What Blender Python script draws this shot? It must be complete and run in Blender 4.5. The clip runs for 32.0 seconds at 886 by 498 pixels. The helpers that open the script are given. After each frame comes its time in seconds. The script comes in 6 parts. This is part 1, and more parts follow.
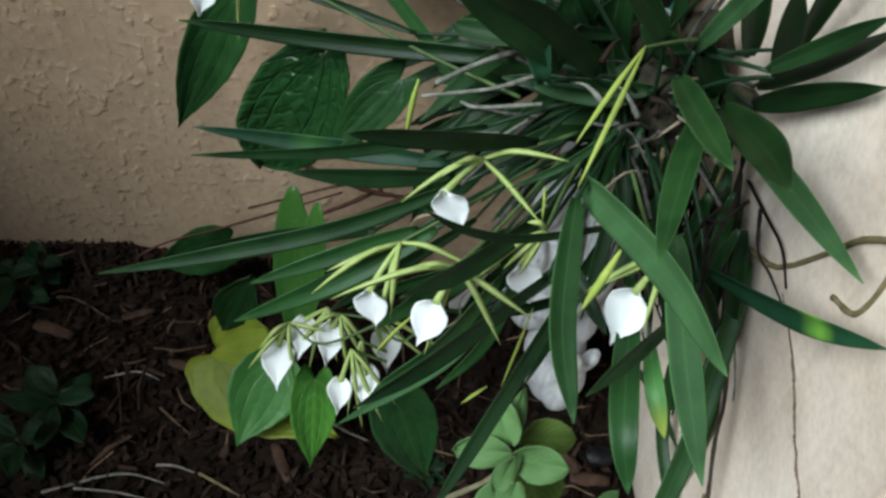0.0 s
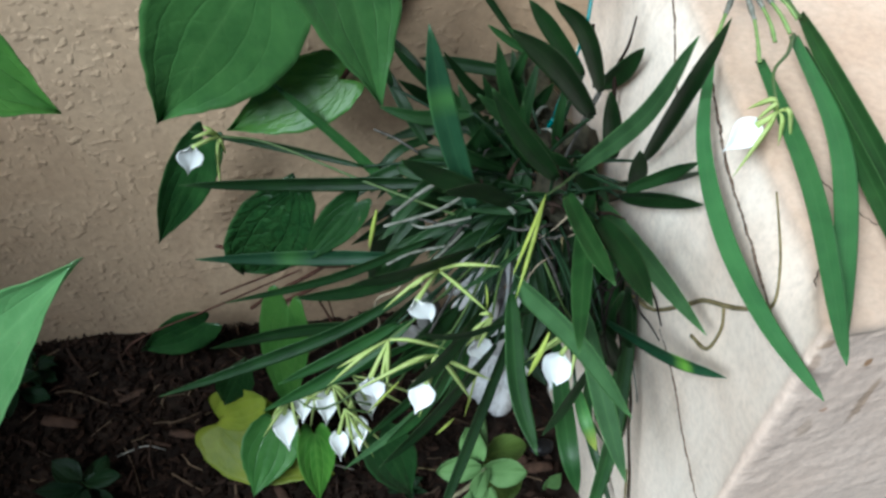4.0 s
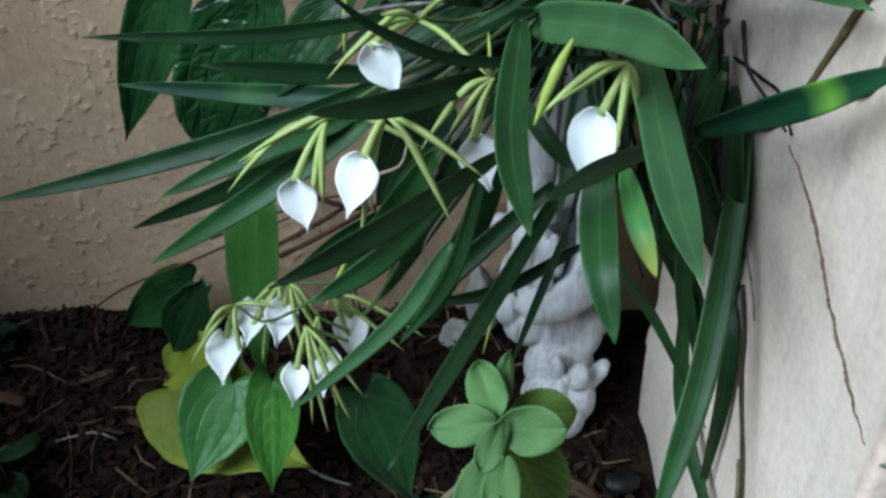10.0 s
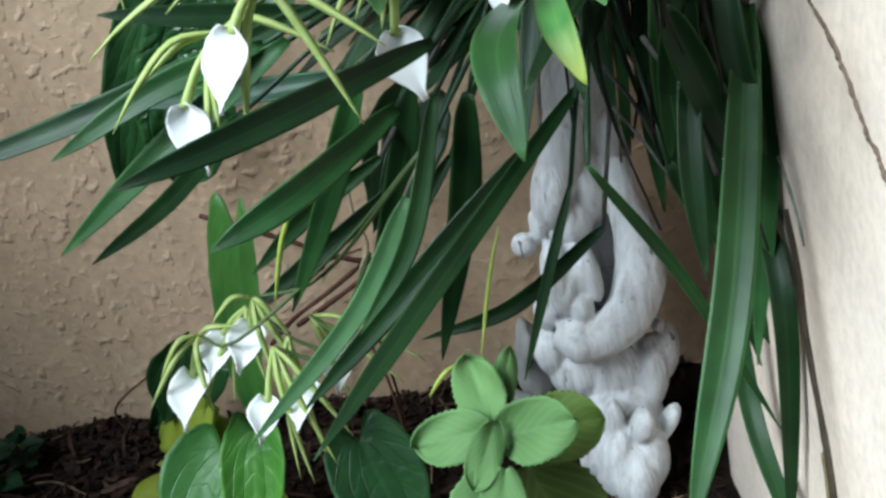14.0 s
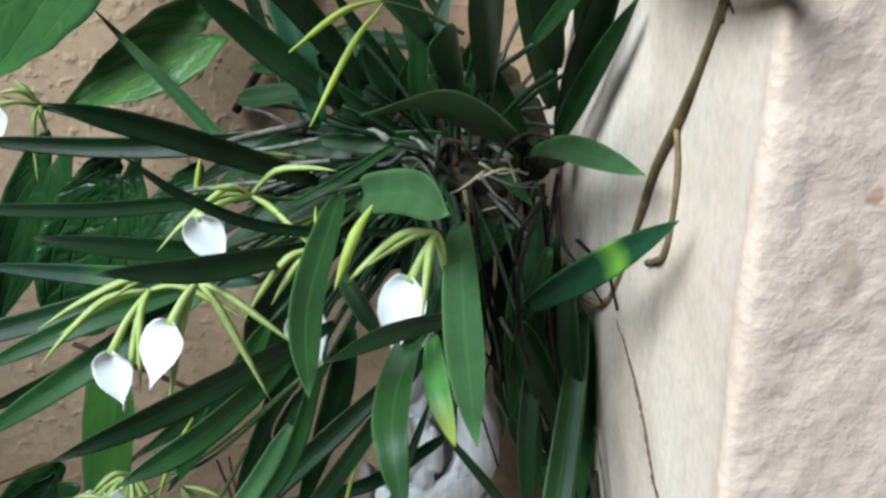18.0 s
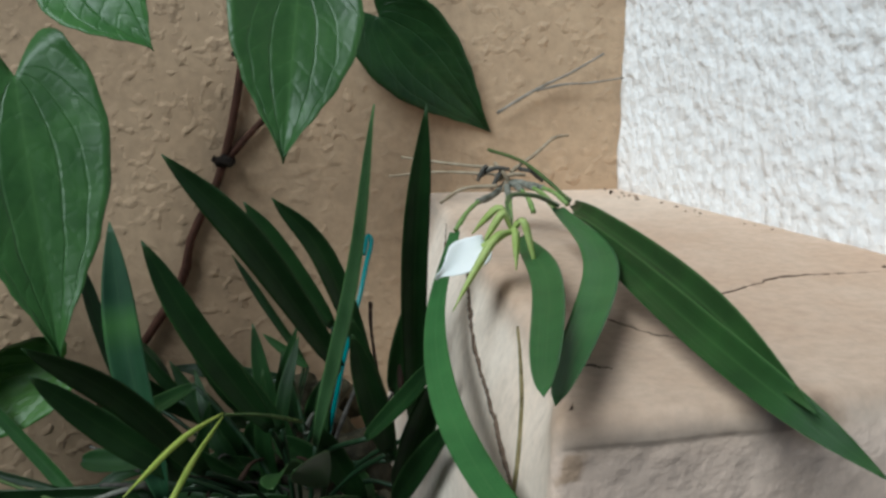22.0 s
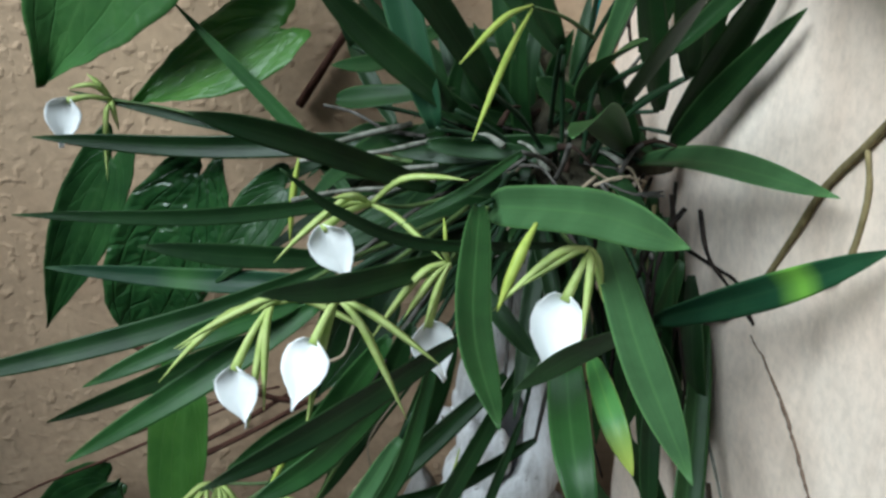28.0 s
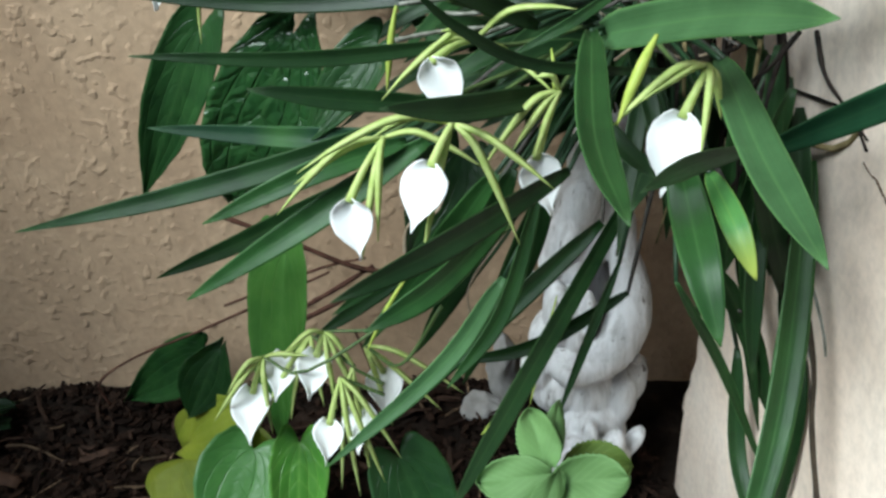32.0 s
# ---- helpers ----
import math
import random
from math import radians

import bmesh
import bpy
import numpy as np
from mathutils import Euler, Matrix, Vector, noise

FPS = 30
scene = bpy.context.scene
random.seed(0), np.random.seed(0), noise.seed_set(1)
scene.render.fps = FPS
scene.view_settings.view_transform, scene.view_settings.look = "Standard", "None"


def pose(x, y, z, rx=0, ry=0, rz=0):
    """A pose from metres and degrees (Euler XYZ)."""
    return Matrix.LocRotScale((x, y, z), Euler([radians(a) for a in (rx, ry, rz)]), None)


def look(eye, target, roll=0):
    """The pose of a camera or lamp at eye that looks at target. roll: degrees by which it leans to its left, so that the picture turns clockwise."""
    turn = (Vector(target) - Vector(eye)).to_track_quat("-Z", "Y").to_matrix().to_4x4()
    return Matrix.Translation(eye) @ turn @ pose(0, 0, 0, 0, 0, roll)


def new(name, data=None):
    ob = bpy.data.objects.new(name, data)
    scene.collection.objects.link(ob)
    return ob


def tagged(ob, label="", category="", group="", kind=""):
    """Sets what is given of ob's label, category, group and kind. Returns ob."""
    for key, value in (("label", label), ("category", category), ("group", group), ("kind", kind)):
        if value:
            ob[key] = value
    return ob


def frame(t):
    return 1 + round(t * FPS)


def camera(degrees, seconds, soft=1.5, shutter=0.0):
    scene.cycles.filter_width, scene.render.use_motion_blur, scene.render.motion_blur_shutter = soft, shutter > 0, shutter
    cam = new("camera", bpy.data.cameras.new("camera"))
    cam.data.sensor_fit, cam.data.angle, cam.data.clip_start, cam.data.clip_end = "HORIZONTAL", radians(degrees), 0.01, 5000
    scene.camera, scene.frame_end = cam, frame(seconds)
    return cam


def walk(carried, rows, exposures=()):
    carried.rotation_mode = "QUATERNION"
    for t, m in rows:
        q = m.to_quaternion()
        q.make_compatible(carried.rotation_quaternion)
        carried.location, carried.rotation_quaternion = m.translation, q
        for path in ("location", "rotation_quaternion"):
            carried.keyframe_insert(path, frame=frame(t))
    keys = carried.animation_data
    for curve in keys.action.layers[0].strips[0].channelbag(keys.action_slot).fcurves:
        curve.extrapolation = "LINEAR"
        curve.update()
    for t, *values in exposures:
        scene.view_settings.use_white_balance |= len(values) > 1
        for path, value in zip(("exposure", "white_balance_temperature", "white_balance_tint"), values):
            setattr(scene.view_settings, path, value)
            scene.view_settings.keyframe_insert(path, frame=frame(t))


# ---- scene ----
cam = camera(53.2, 32.0, soft=2.8)
METRES, EYE, TILT, LEAN, TURN = 2.0, 1.055, -50.0, 0.0, 0.0
ROWS = [
    (0.0, 0.0, 0.0, 0.0, 0.0, 0.0, -0.0),
    (0.5, 0.0074, -0.0257, 0.0031, -0.64, 0.53, -0.13),
    (1.0, 0.0014, -0.0485, 0.0133, -2.15, 0.52, 1.67),
    (1.5, -0.0099, -0.0713, 0.029, -3.22, -0.06, 3.41),
    (2.0, -0.0182, -0.092, 0.0422, -5.31, -0.93, 5.7),
    (2.5, -0.0226, -0.1105, 0.0493, -5.84, -1.37, 6.81),
    (3.0, -0.0312, -0.1191, 0.056, -6.23, -2.21, 7.58),
    (3.5, -0.0352, -0.12, 0.0597, -7.07, -2.09, 8.8),
    (5.5, -0.0255, -0.1342, 0.0513, -5.6, -1.43, 7.35),
    (6.0, -0.0223, -0.1372, 0.0492, -3.69, 0.25, 5.46),
    (6.5, -0.0311, -0.1431, 0.0487, -3.86, 1.16, 5.3),
    (7.0, -0.0506, -0.1481, 0.0442, -6.26, 1.07, 7.53),
    (7.5, -0.0575, -0.1368, 0.0365, -7.51, 0.33, 9.32),
    (8.0, -0.026, -0.1277, 0.0291, -3.92, 1.86, 3.77),
    (8.5, 0.0044, -0.1102, 0.0111, 0.28, 3.39, -2.15),
    (9.0, 0.01, -0.0614, -0.0205, 0.77, 3.63, 0.21),
    (9.5, 0.0193, -0.0032, -0.0525, 0.72, 7.02, 3.08),
    (10.0, 0.0236, 0.0647, -0.0955, 2.05, 11.21, 4.09),
    (10.5, 0.0276, 0.1025, -0.1243, 3.72, 18.17, 4.56),
    (11.0, 0.0428, 0.1282, -0.1504, 6.36, 20.15, 7.11),
    (11.5, 0.057, 0.1495, -0.1637, 8.66, 20.24, 9.56),
    (12.0, 0.0661, 0.1674, -0.1664, 12.71, 20.3, 9.6),
    (12.5, 0.073, 0.176, -0.1688, 13.36, 20.66, 10.46),
    (13.0, 0.0695, 0.1808, -0.1686, 14.24, 20.98, 10.5),
    (13.5, 0.0722, 0.1666, -0.1601, 13.98, 22.73, 8.98),
    (14.0, 0.0635, 0.1495, -0.1511, 11.32, 23.4, 6.8),
    (14.5, 0.0679, 0.1387, -0.1478, 9.44, 23.59, 5.97),
    (15.0, 0.0767, 0.1284, -0.147, 7.37, 23.9, 7.05),
    (15.5, 0.0762, 0.1128, -0.1392, 6.19, 23.96, 7.41),
    (17.5, 0.0618, 0.0788, -0.1155, 0.26, 24.72, 4.71),
    (18.0, 0.0632, 0.0749, -0.1091, -0.77, 24.85, 4.69),
    (18.5, 0.0618, 0.0702, -0.1038, -2.07, 25.87, 4.88),
    (19.0, 0.0655, 0.0625, -0.0941, -3.47, 26.89, 6.11),
    (19.5, 0.0687, 0.0573, -0.0854, -5.08, 28.55, 7.24),
    (20.0, 0.0752, 0.0512, -0.0819, -5.72, 30.66, 7.86),
    (20.5, 0.0788, 0.0412, -0.0812, -6.21, 32.02, 8.61),
    (21.0, 0.0795, 0.0355, -0.0765, -6.33, 33.01, 8.88),
    (21.5, 0.0785, 0.0267, -0.0664, -6.27, 34.76, 8.67),
    (22.0, 0.0781, 0.0221, -0.0665, -7.48, 36.36, 9.02),
    (22.5, 0.0792, 0.0268, -0.0709, -7.41, 36.28, 8.98),
    (23.0, 0.0735, 0.0267, -0.0769, -7.29, 35.81, 9.11),
    (23.5, 0.0696, 0.0327, -0.0818, -7.18, 33.97, 9.5),
    (24.0, 0.0556, 0.0403, -0.092, -6.77, 31.77, 9.28),
    (24.5, 0.047, 0.0487, -0.0925, -6.35, 29.51, 8.35),
    (25.0, 0.0388, 0.0576, -0.092, -5.77, 27.79, 7.3),
    (25.5, 0.0344, 0.0624, -0.093, -4.41, 26.87, 6.33),
    (27.5, 0.0226, 0.0758, -0.0937, -2.6, 25.47, 4.46),
    (28.0, 0.0159, 0.0803, -0.0921, -2.51, 23.38, 5.09),
    (28.5, 0.0131, 0.0806, -0.092, -2.04, 22.17, 4.8),
    (29.0, 0.0106, 0.0817, -0.093, -1.85, 21.32, 4.42),
    (29.5, 0.0084, 0.0856, -0.0954, -0.61, 20.67, 4.36),
    (30.0, 0.0066, 0.0848, -0.0998, 1.85, 21.37, 3.98),
    (30.5, 0.009, 0.0859, -0.1026, 3.41, 22.49, 3.85),
    (31.0, 0.007, 0.0821, -0.1081, 1.88, 21.24, 4.85),
    (31.5, 0.0034, 0.0831, -0.1113, 1.36, 19.95, 4.81),
    (32.0, -0.0033, 0.086, -0.115, 0.98, 18.11, 4.72),
]
EXPOSURES = [(0.0, -0.04, 5590), (1.0, 0.09, 5390), (3.0, 0.09, 5290), (6.0, 0.13, 5250), (7.0, 0.04, 5220), (9.0, 0.15, 5130), (10.0, 0.00, 5070), (11.0, 0.24, 5560), (12.0, 0.50, 5470), (13.0, 0.40, 5300), (14.0, 0.56, 5360), (15.0, 0.30, 5400), (18.0, 0.35, 5410), (19.0, 0.32, 5390), (20.0, -0.04, 5320), (21.0, -0.63, 5140), (22.0, -0.70, 5560), (23.0, -0.73, 5580), (24.0, -0.19, 5500), (25.5, 0.08, 5260), (28.0, 0.13, 5420), (29.0, 0.20, 5440), (30.0, 0.58, 5750), (31.0, 0.62, 5620), (32.0, 0.50, 5620)]
walk(cam, [(t, pose(0, 0, EYE, TILT, LEAN, TURN) @ pose(METRES * x, METRES * y, METRES * z, 90 + pitch, roll, yaw)) for t, x, y, z, yaw, pitch, roll in ROWS], [(t, stops, kelvin, 0) for t, stops, kelvin in EXPOSURES])

# overcast daylight: a wide soft sun from the open side, and the sky
world = bpy.data.worlds.new("sky")
scene.world = world
world.use_nodes = True
wn = world.node_tree
sky = wn.nodes.new("ShaderNodeTexSky")
sky.sky_type = "NISHITA"
sky.sun_disc = False
sky.sun_elevation, sky.sun_rotation = radians(46), radians(238)
sky.altitude, sky.air_density, sky.dust_density = 0, 1.0, 3.0
wn.links.new(sky.outputs[0], wn.nodes["Background"].inputs[0])
wn.nodes["Background"].inputs[1].default_value = 0.036
sun_data = bpy.data.lights.new("sun", "SUN")
sun_data.energy, sun_data.angle, sun_data.color = 5.0, radians(32), (1.0, 0.97, 0.93)
sun = new("sun", sun_data)
sun.matrix_world = look((-1.5, -1.1, 2.0), (0, 0, 0))


# ---- materials ----
def material(name, rough=0.6, spec=0.4):
    m = bpy.data.materials.new(name)
    m.use_nodes = True
    b = m.node_tree.nodes["Principled BSDF"]
    b.inputs["Roughness"].default_value = rough
    b.inputs["Specular IOR Level"].default_value = spec
    return m, m.node_tree, b


def node(nt, kind, **inputs):
    n = nt.nodes.new(kind)
    for key, value in inputs.items():
        n.inputs[key.replace("_", " ")].default_value = value
    return n


def ramp(nt, source, stops):
    r = nt.nodes.new("ShaderNodeValToRGB")
    while len(r.color_ramp.elements) < len(stops):
        r.color_ramp.elements.new(0.5)
    for e, (p, c) in zip(r.color_ramp.elements, stops):
        e.position = p
        e.color = (*c, 1) if len(c) == 3 else c
    nt.links.new(source, r.inputs[0])
    return r.outputs[0]


def grey(v):
    return (v, v, v)


def mix(nt, factor, a, b, mode="MIX"):
    m = nt.nodes.new("ShaderNodeMix")
    m.data_type, m.blend_type = "RGBA", mode
    for sock, v in ((m.inputs[0], factor), (m.inputs[6], a), (m.inputs[7], b)):
        if isinstance(v, (float, int)):
            sock.default_value = v
        elif isinstance(v, tuple):
            sock.default_value = (*v, 1)
        else:
            nt.links.new(v, sock)
    return m.outputs[2]


def bump(nt, bsdf, height, distance, strength=1.0, after=None):
    b = nt.nodes.new("ShaderNodeBump")
    b.inputs["Strength"].default_value, b.inputs["Distance"].default_value = strength, distance
    nt.links.new(height, b.inputs["Height"])
    if after:
        nt.links.new(after, b.inputs["Normal"])
    nt.links.new(b.outputs[0], bsdf.inputs["Normal"])
    return b.outputs[0]


def place(nt, scale=(1, 1, 1)):
    c = nt.nodes.new("ShaderNodeTexCoord")
    m = nt.nodes.new("ShaderNodeMapping")
    m.inputs["Scale"].default_value = scale
    nt.links.new(c.outputs["Object"], m.inputs[0])
    return m.outputs[0]


def tex(nt, kind, where, **inputs):
    n = node(nt, kind, **inputs)
    nt.links.new(where, n.inputs["Vector"])
    return n


def noise_tex(nt, where, scale, detail=5.0, rough=0.55, distortion=0.0):
    return tex(nt, "ShaderNodeTexNoise", where, Scale=scale, Detail=detail, Roughness=rough, Distortion=distortion).outputs[0]


def times(nt, a, k):
    f = nt.nodes.new("ShaderNodeMath")
    f.operation = "MULTIPLY"
    for sock, v in ((f.inputs[0], a), (f.inputs[1], k)):
        if isinstance(v, (float, int)):
            sock.default_value = v
        else:
            nt.links.new(v, sock)
    return f.outputs[0]


def calc(nt, operation, p, q):
    f = nt.nodes.new("ShaderNodeMath")
    f.operation = operation
    for sock, v in ((f.inputs[0], p), (f.inputs[1], q)):
        if isinstance(v, (float, int)):
            sock.default_value = v
        else:
            nt.links.new(v, sock)
    return f.outputs[0]


def plaster(name, base, stain, light, grain, relief, streak=0.3, rough=0.85, spread=(0.54, 0.68), patchy=False):
    """Painted render: mottled paint, run-down stains, fine and coarse relief."""
    m, nt, b = material(name, rough, 0.25)
    w = place(nt)
    big = ramp(nt, noise_tex(nt, w, 3.5, 6, 0.6), [(0.35, grey(0)), (0.68, grey(1))])
    runs = ramp(nt, noise_tex(nt, place(nt, (14, 14, 2.2)), 1.0, 5, 0.6), [(0.5, grey(0)), (0.75, grey(1))])
    fine = noise_tex(nt, w, 90, 4, 0.6)
    c = mix(nt, big, base, light)
    f = nt.nodes.new("ShaderNodeMath")
    f.operation = "MULTIPLY"
    f.inputs[1].default_value = streak
    nt.links.new(runs, f.inputs[0])
    c = mix(nt, f.outputs[0], c, stain)
    speck = ramp(nt, fine, [(0.35, grey(0.82)), (0.62, grey(1.06))])
    c = mix(nt, 0.6, c, speck, "MULTIPLY")
    nt.links.new(c, b.inputs["Base Color"])
    blobs = ramp(nt, noise_tex(nt, w, grain, 2, 0.4), [(spread[0], grey(0)), (spread[1], grey(1))])
    if patchy:
        blobs = times(nt, blobs, ramp(nt, noise_tex(nt, w, 9, 3, 0.6), [(0.38, grey(0.4)), (0.58, grey(1))]))
    n1 = bump(nt, b, blobs, relief, 1.0)
    n2 = bump(nt, b, noise_tex(nt, w, 9, 3, 0.5), relief * 2.0, 0.6, n1)
    bump(nt, b, noise_tex(nt, w, grain * 5.0, 4, 0.6), relief * 0.18, 1.0, n2)
    return m


wall_paint = plaster("tan_textured_render", (0.44, 0.308, 0.195), (0.29, 0.198, 0.127), (0.52, 0.380, 0.250), 80, 0.0016, 0.45, spread=(0.52, 0.74), patchy=True)
white_paint = plaster("white_textured_render", (0.87, 0.87, 0.87), (0.78, 0.77, 0.75), (0.90, 0.90, 0.90), 80, 0.0022, 0.12, spread=(0.32, 0.68))


def spot(nt, where, at, size, stops=(0.62, 1.0)):
    """A stain of uneven outline round a place: 1 in the middle, 0 outside."""
    warp = tex(nt, "ShaderNodeTexNoise", where, Scale=55.0, Detail=4.0)
    v = nt.nodes.new("ShaderNodeVectorMath")
    v.operation = "MULTIPLY_ADD"
    v.inputs[1].default_value = (0.016, 0.016, 0.016)
    nt.links.new(warp.outputs["Color"], v.inputs[0])
    nt.links.new(where, v.inputs[2])
    d = nt.nodes.new("ShaderNodeVectorMath")
    d.operation = "SUBTRACT"
    d.inputs[1].default_value = tuple(c + 0.008 for c in at)
    nt.links.new(v.outputs[0], d.inputs[0])
    e = nt.nodes.new("ShaderNodeVectorMath")
    e.operation = "DIVIDE"
    e.inputs[1].default_value = size
    nt.links.new(d.outputs[0], e.inputs[0])
    n = nt.nodes.new("ShaderNodeVectorMath")
    n.operation = "LENGTH"
    nt.links.new(e.outputs[0], n.inputs[0])
    return ramp(nt, n.outputs["Value"], [(stops[0], grey(1)), (stops[1], grey(0))])


def pier_material():
    """Old cream-pink paint: chalky mottling, fine brown run-downs, a coarse weathered front with rust."""
    m, nt, b = material("cream_pink_painted_render", 0.8, 0.25)
    w = place(nt)
    base, light, brown = (0.76, 0.62, 0.50), (0.84, 0.74, 0.63), (0.36, 0.26, 0.18)
    c = mix(nt, ramp(nt, noise_tex(nt, w, 4.5, 6, 0.65), [(0.35, grey(0)), (0.66, grey(1))]), base, light)
    c = mix(nt, times(nt, ramp(nt, noise_tex(nt, w, 30, 6, 0.7), [(0.52, grey(0)), (0.70, grey(1))]), 0.35), c, (0.50, 0.41, 0.34))
    runs = ramp(nt, noise_tex(nt, place(nt, (20, 20, 2.0)), 1.0, 6, 0.65), [(0.50, grey(0)), (0.72, grey(1))])
    c = mix(nt, times(nt, runs, 0.20), c, (0.47, 0.37, 0.29))
    thin = ramp(nt, noise_tex(nt, place(nt, (40, 40, 1.6)), 1.0, 4, 0.55), [(0.60, grey(0)), (0.68, grey(1))])
    c = mix(nt, times(nt, thin, 0.12), c, brown)
    sep = nt.nodes.new("ShaderNodeSeparateXYZ")
    nt.links.new(w, sep.inputs[0])
    front = ramp(nt, sep.outputs[1], [(0.0, grey(1)), (PIER_FRONT, grey(1)), (PIER_FRONT + 0.006, grey(0))])
    below = ramp(nt, sep.outputs[2], [(0.784, grey(1)), (0.790, grey(0))])
    face = times(nt, front, below)
    c = mix(nt, times(nt, face, 0.55), c, (0.74, 0.54, 0.425))
    for at, size, tone, k in (((0.311, 0.213, 0.741), (0.0042, 0.02, 0.0062), (0.26, 0.12, 0.03), 0.8), ((0.298, 0.213, 0.676), (0.003, 0.02, 0.004), (0.34, 0.16, 0.08), 0.6),
                              ((0.265, 0.213, 0.780), (0.007, 0.02, 0.006), (0.42, 0.26, 0.14), 0.6), ((0.331, 0.213, 0.675), (0.0055, 0.02, 0.045), (0.34, 0.22, 0.13), 0.62),
                              ((0.291, 0.213, 0.645), (0.006, 0.02, 0.022), (0.40, 0.28, 0.19), 0.45), ((0.263, 0.213, 0.752), (0.005, 0.02, 0.022), (0.38, 0.25, 0.16), 0.5),
                              ((0.365, 0.213, 0.790), (0.022, 0.03, 0.012), (0.28, 0.19, 0.12), 0.6)):
        c = mix(nt, times(nt, spot(nt, w, at, size), k), c, tone)
    lid = ramp(nt, sep.outputs[2], [(0.780, grey(0)), (0.797, grey(1))])
    c = mix(nt, times(nt, times(nt, lid, ramp(nt, noise_tex(nt, w, 11, 6, 0.7), [(0.3, grey(0.7)), (0.6, grey(1))])), 0.9), c, (0.50, 0.345, 0.24))
    speck = ramp(nt, noise_tex(nt, w, 140, 4, 0.65), [(0.34, grey(0.80)), (0.60, grey(1.05))])
    c = mix(nt, 0.55, c, speck, "MULTIPLY")
    nt.links.new(c, b.inputs["Base Color"])
    coarse = mix(nt, face, (0.5, 0.5, 0.5), ramp(nt, noise_tex(nt, w, 58, 5, 0.6), [(0.38, grey(0)), (0.64, grey(1))]))
    n1 = bump(nt, b, coarse, 0.0012, 0.50)
    n2 = bump(nt, b, noise_tex(nt, w, 16, 4, 0.5), 0.0018, 0.5, n1)
    bump(nt, b, noise_tex(nt, w, 230, 4, 0.6), 0.00015, 1.0, n2)
    return m


PIER_FRONT = 0.221
pier_paint = pier_material()


def soil_material():
    m, nt, b = material("dark_damp_soil", 0.95, 0.08)
    w = place(nt)
    c = ramp(nt, noise_tex(nt, w, 22, 7, 0.65), [(0.3, (0.006, 0.0045, 0.0037)), (0.52, (0.017, 0.012, 0.009)), (0.72, (0.042, 0.028, 0.020))])
    nt.links.new(c, b.inputs["Base Color"])
    bump(nt, b, noise_tex(nt, w, 60, 6, 0.7), 0.006)
    return m


def bark_material(name, dark, light, scale=60, rough=0.85, gloss=0.2):
    m, nt, b = material(name, rough, gloss)
    w = place(nt, (1, 1, 0.5))
    rnd = nt.nodes.new("ShaderNodeNewGeometry").outputs["Random Per Island"]
    c = ramp(nt, noise_tex(nt, w, scale, 5, 0.65), [(0.3, dark), (0.7, light)])
    tone = ramp(nt, rnd, [(0.0, grey(0.45)), (0.7, grey(1.0)), (1.0, grey(1.7))])
    nt.links.new(mix(nt, 1.0, c, tone, "MULTIPLY"), b.inputs["Base Color"])
    bump(nt, b, noise_tex(nt, w, scale * 3, 4, 0.6), 0.0012)
    return m


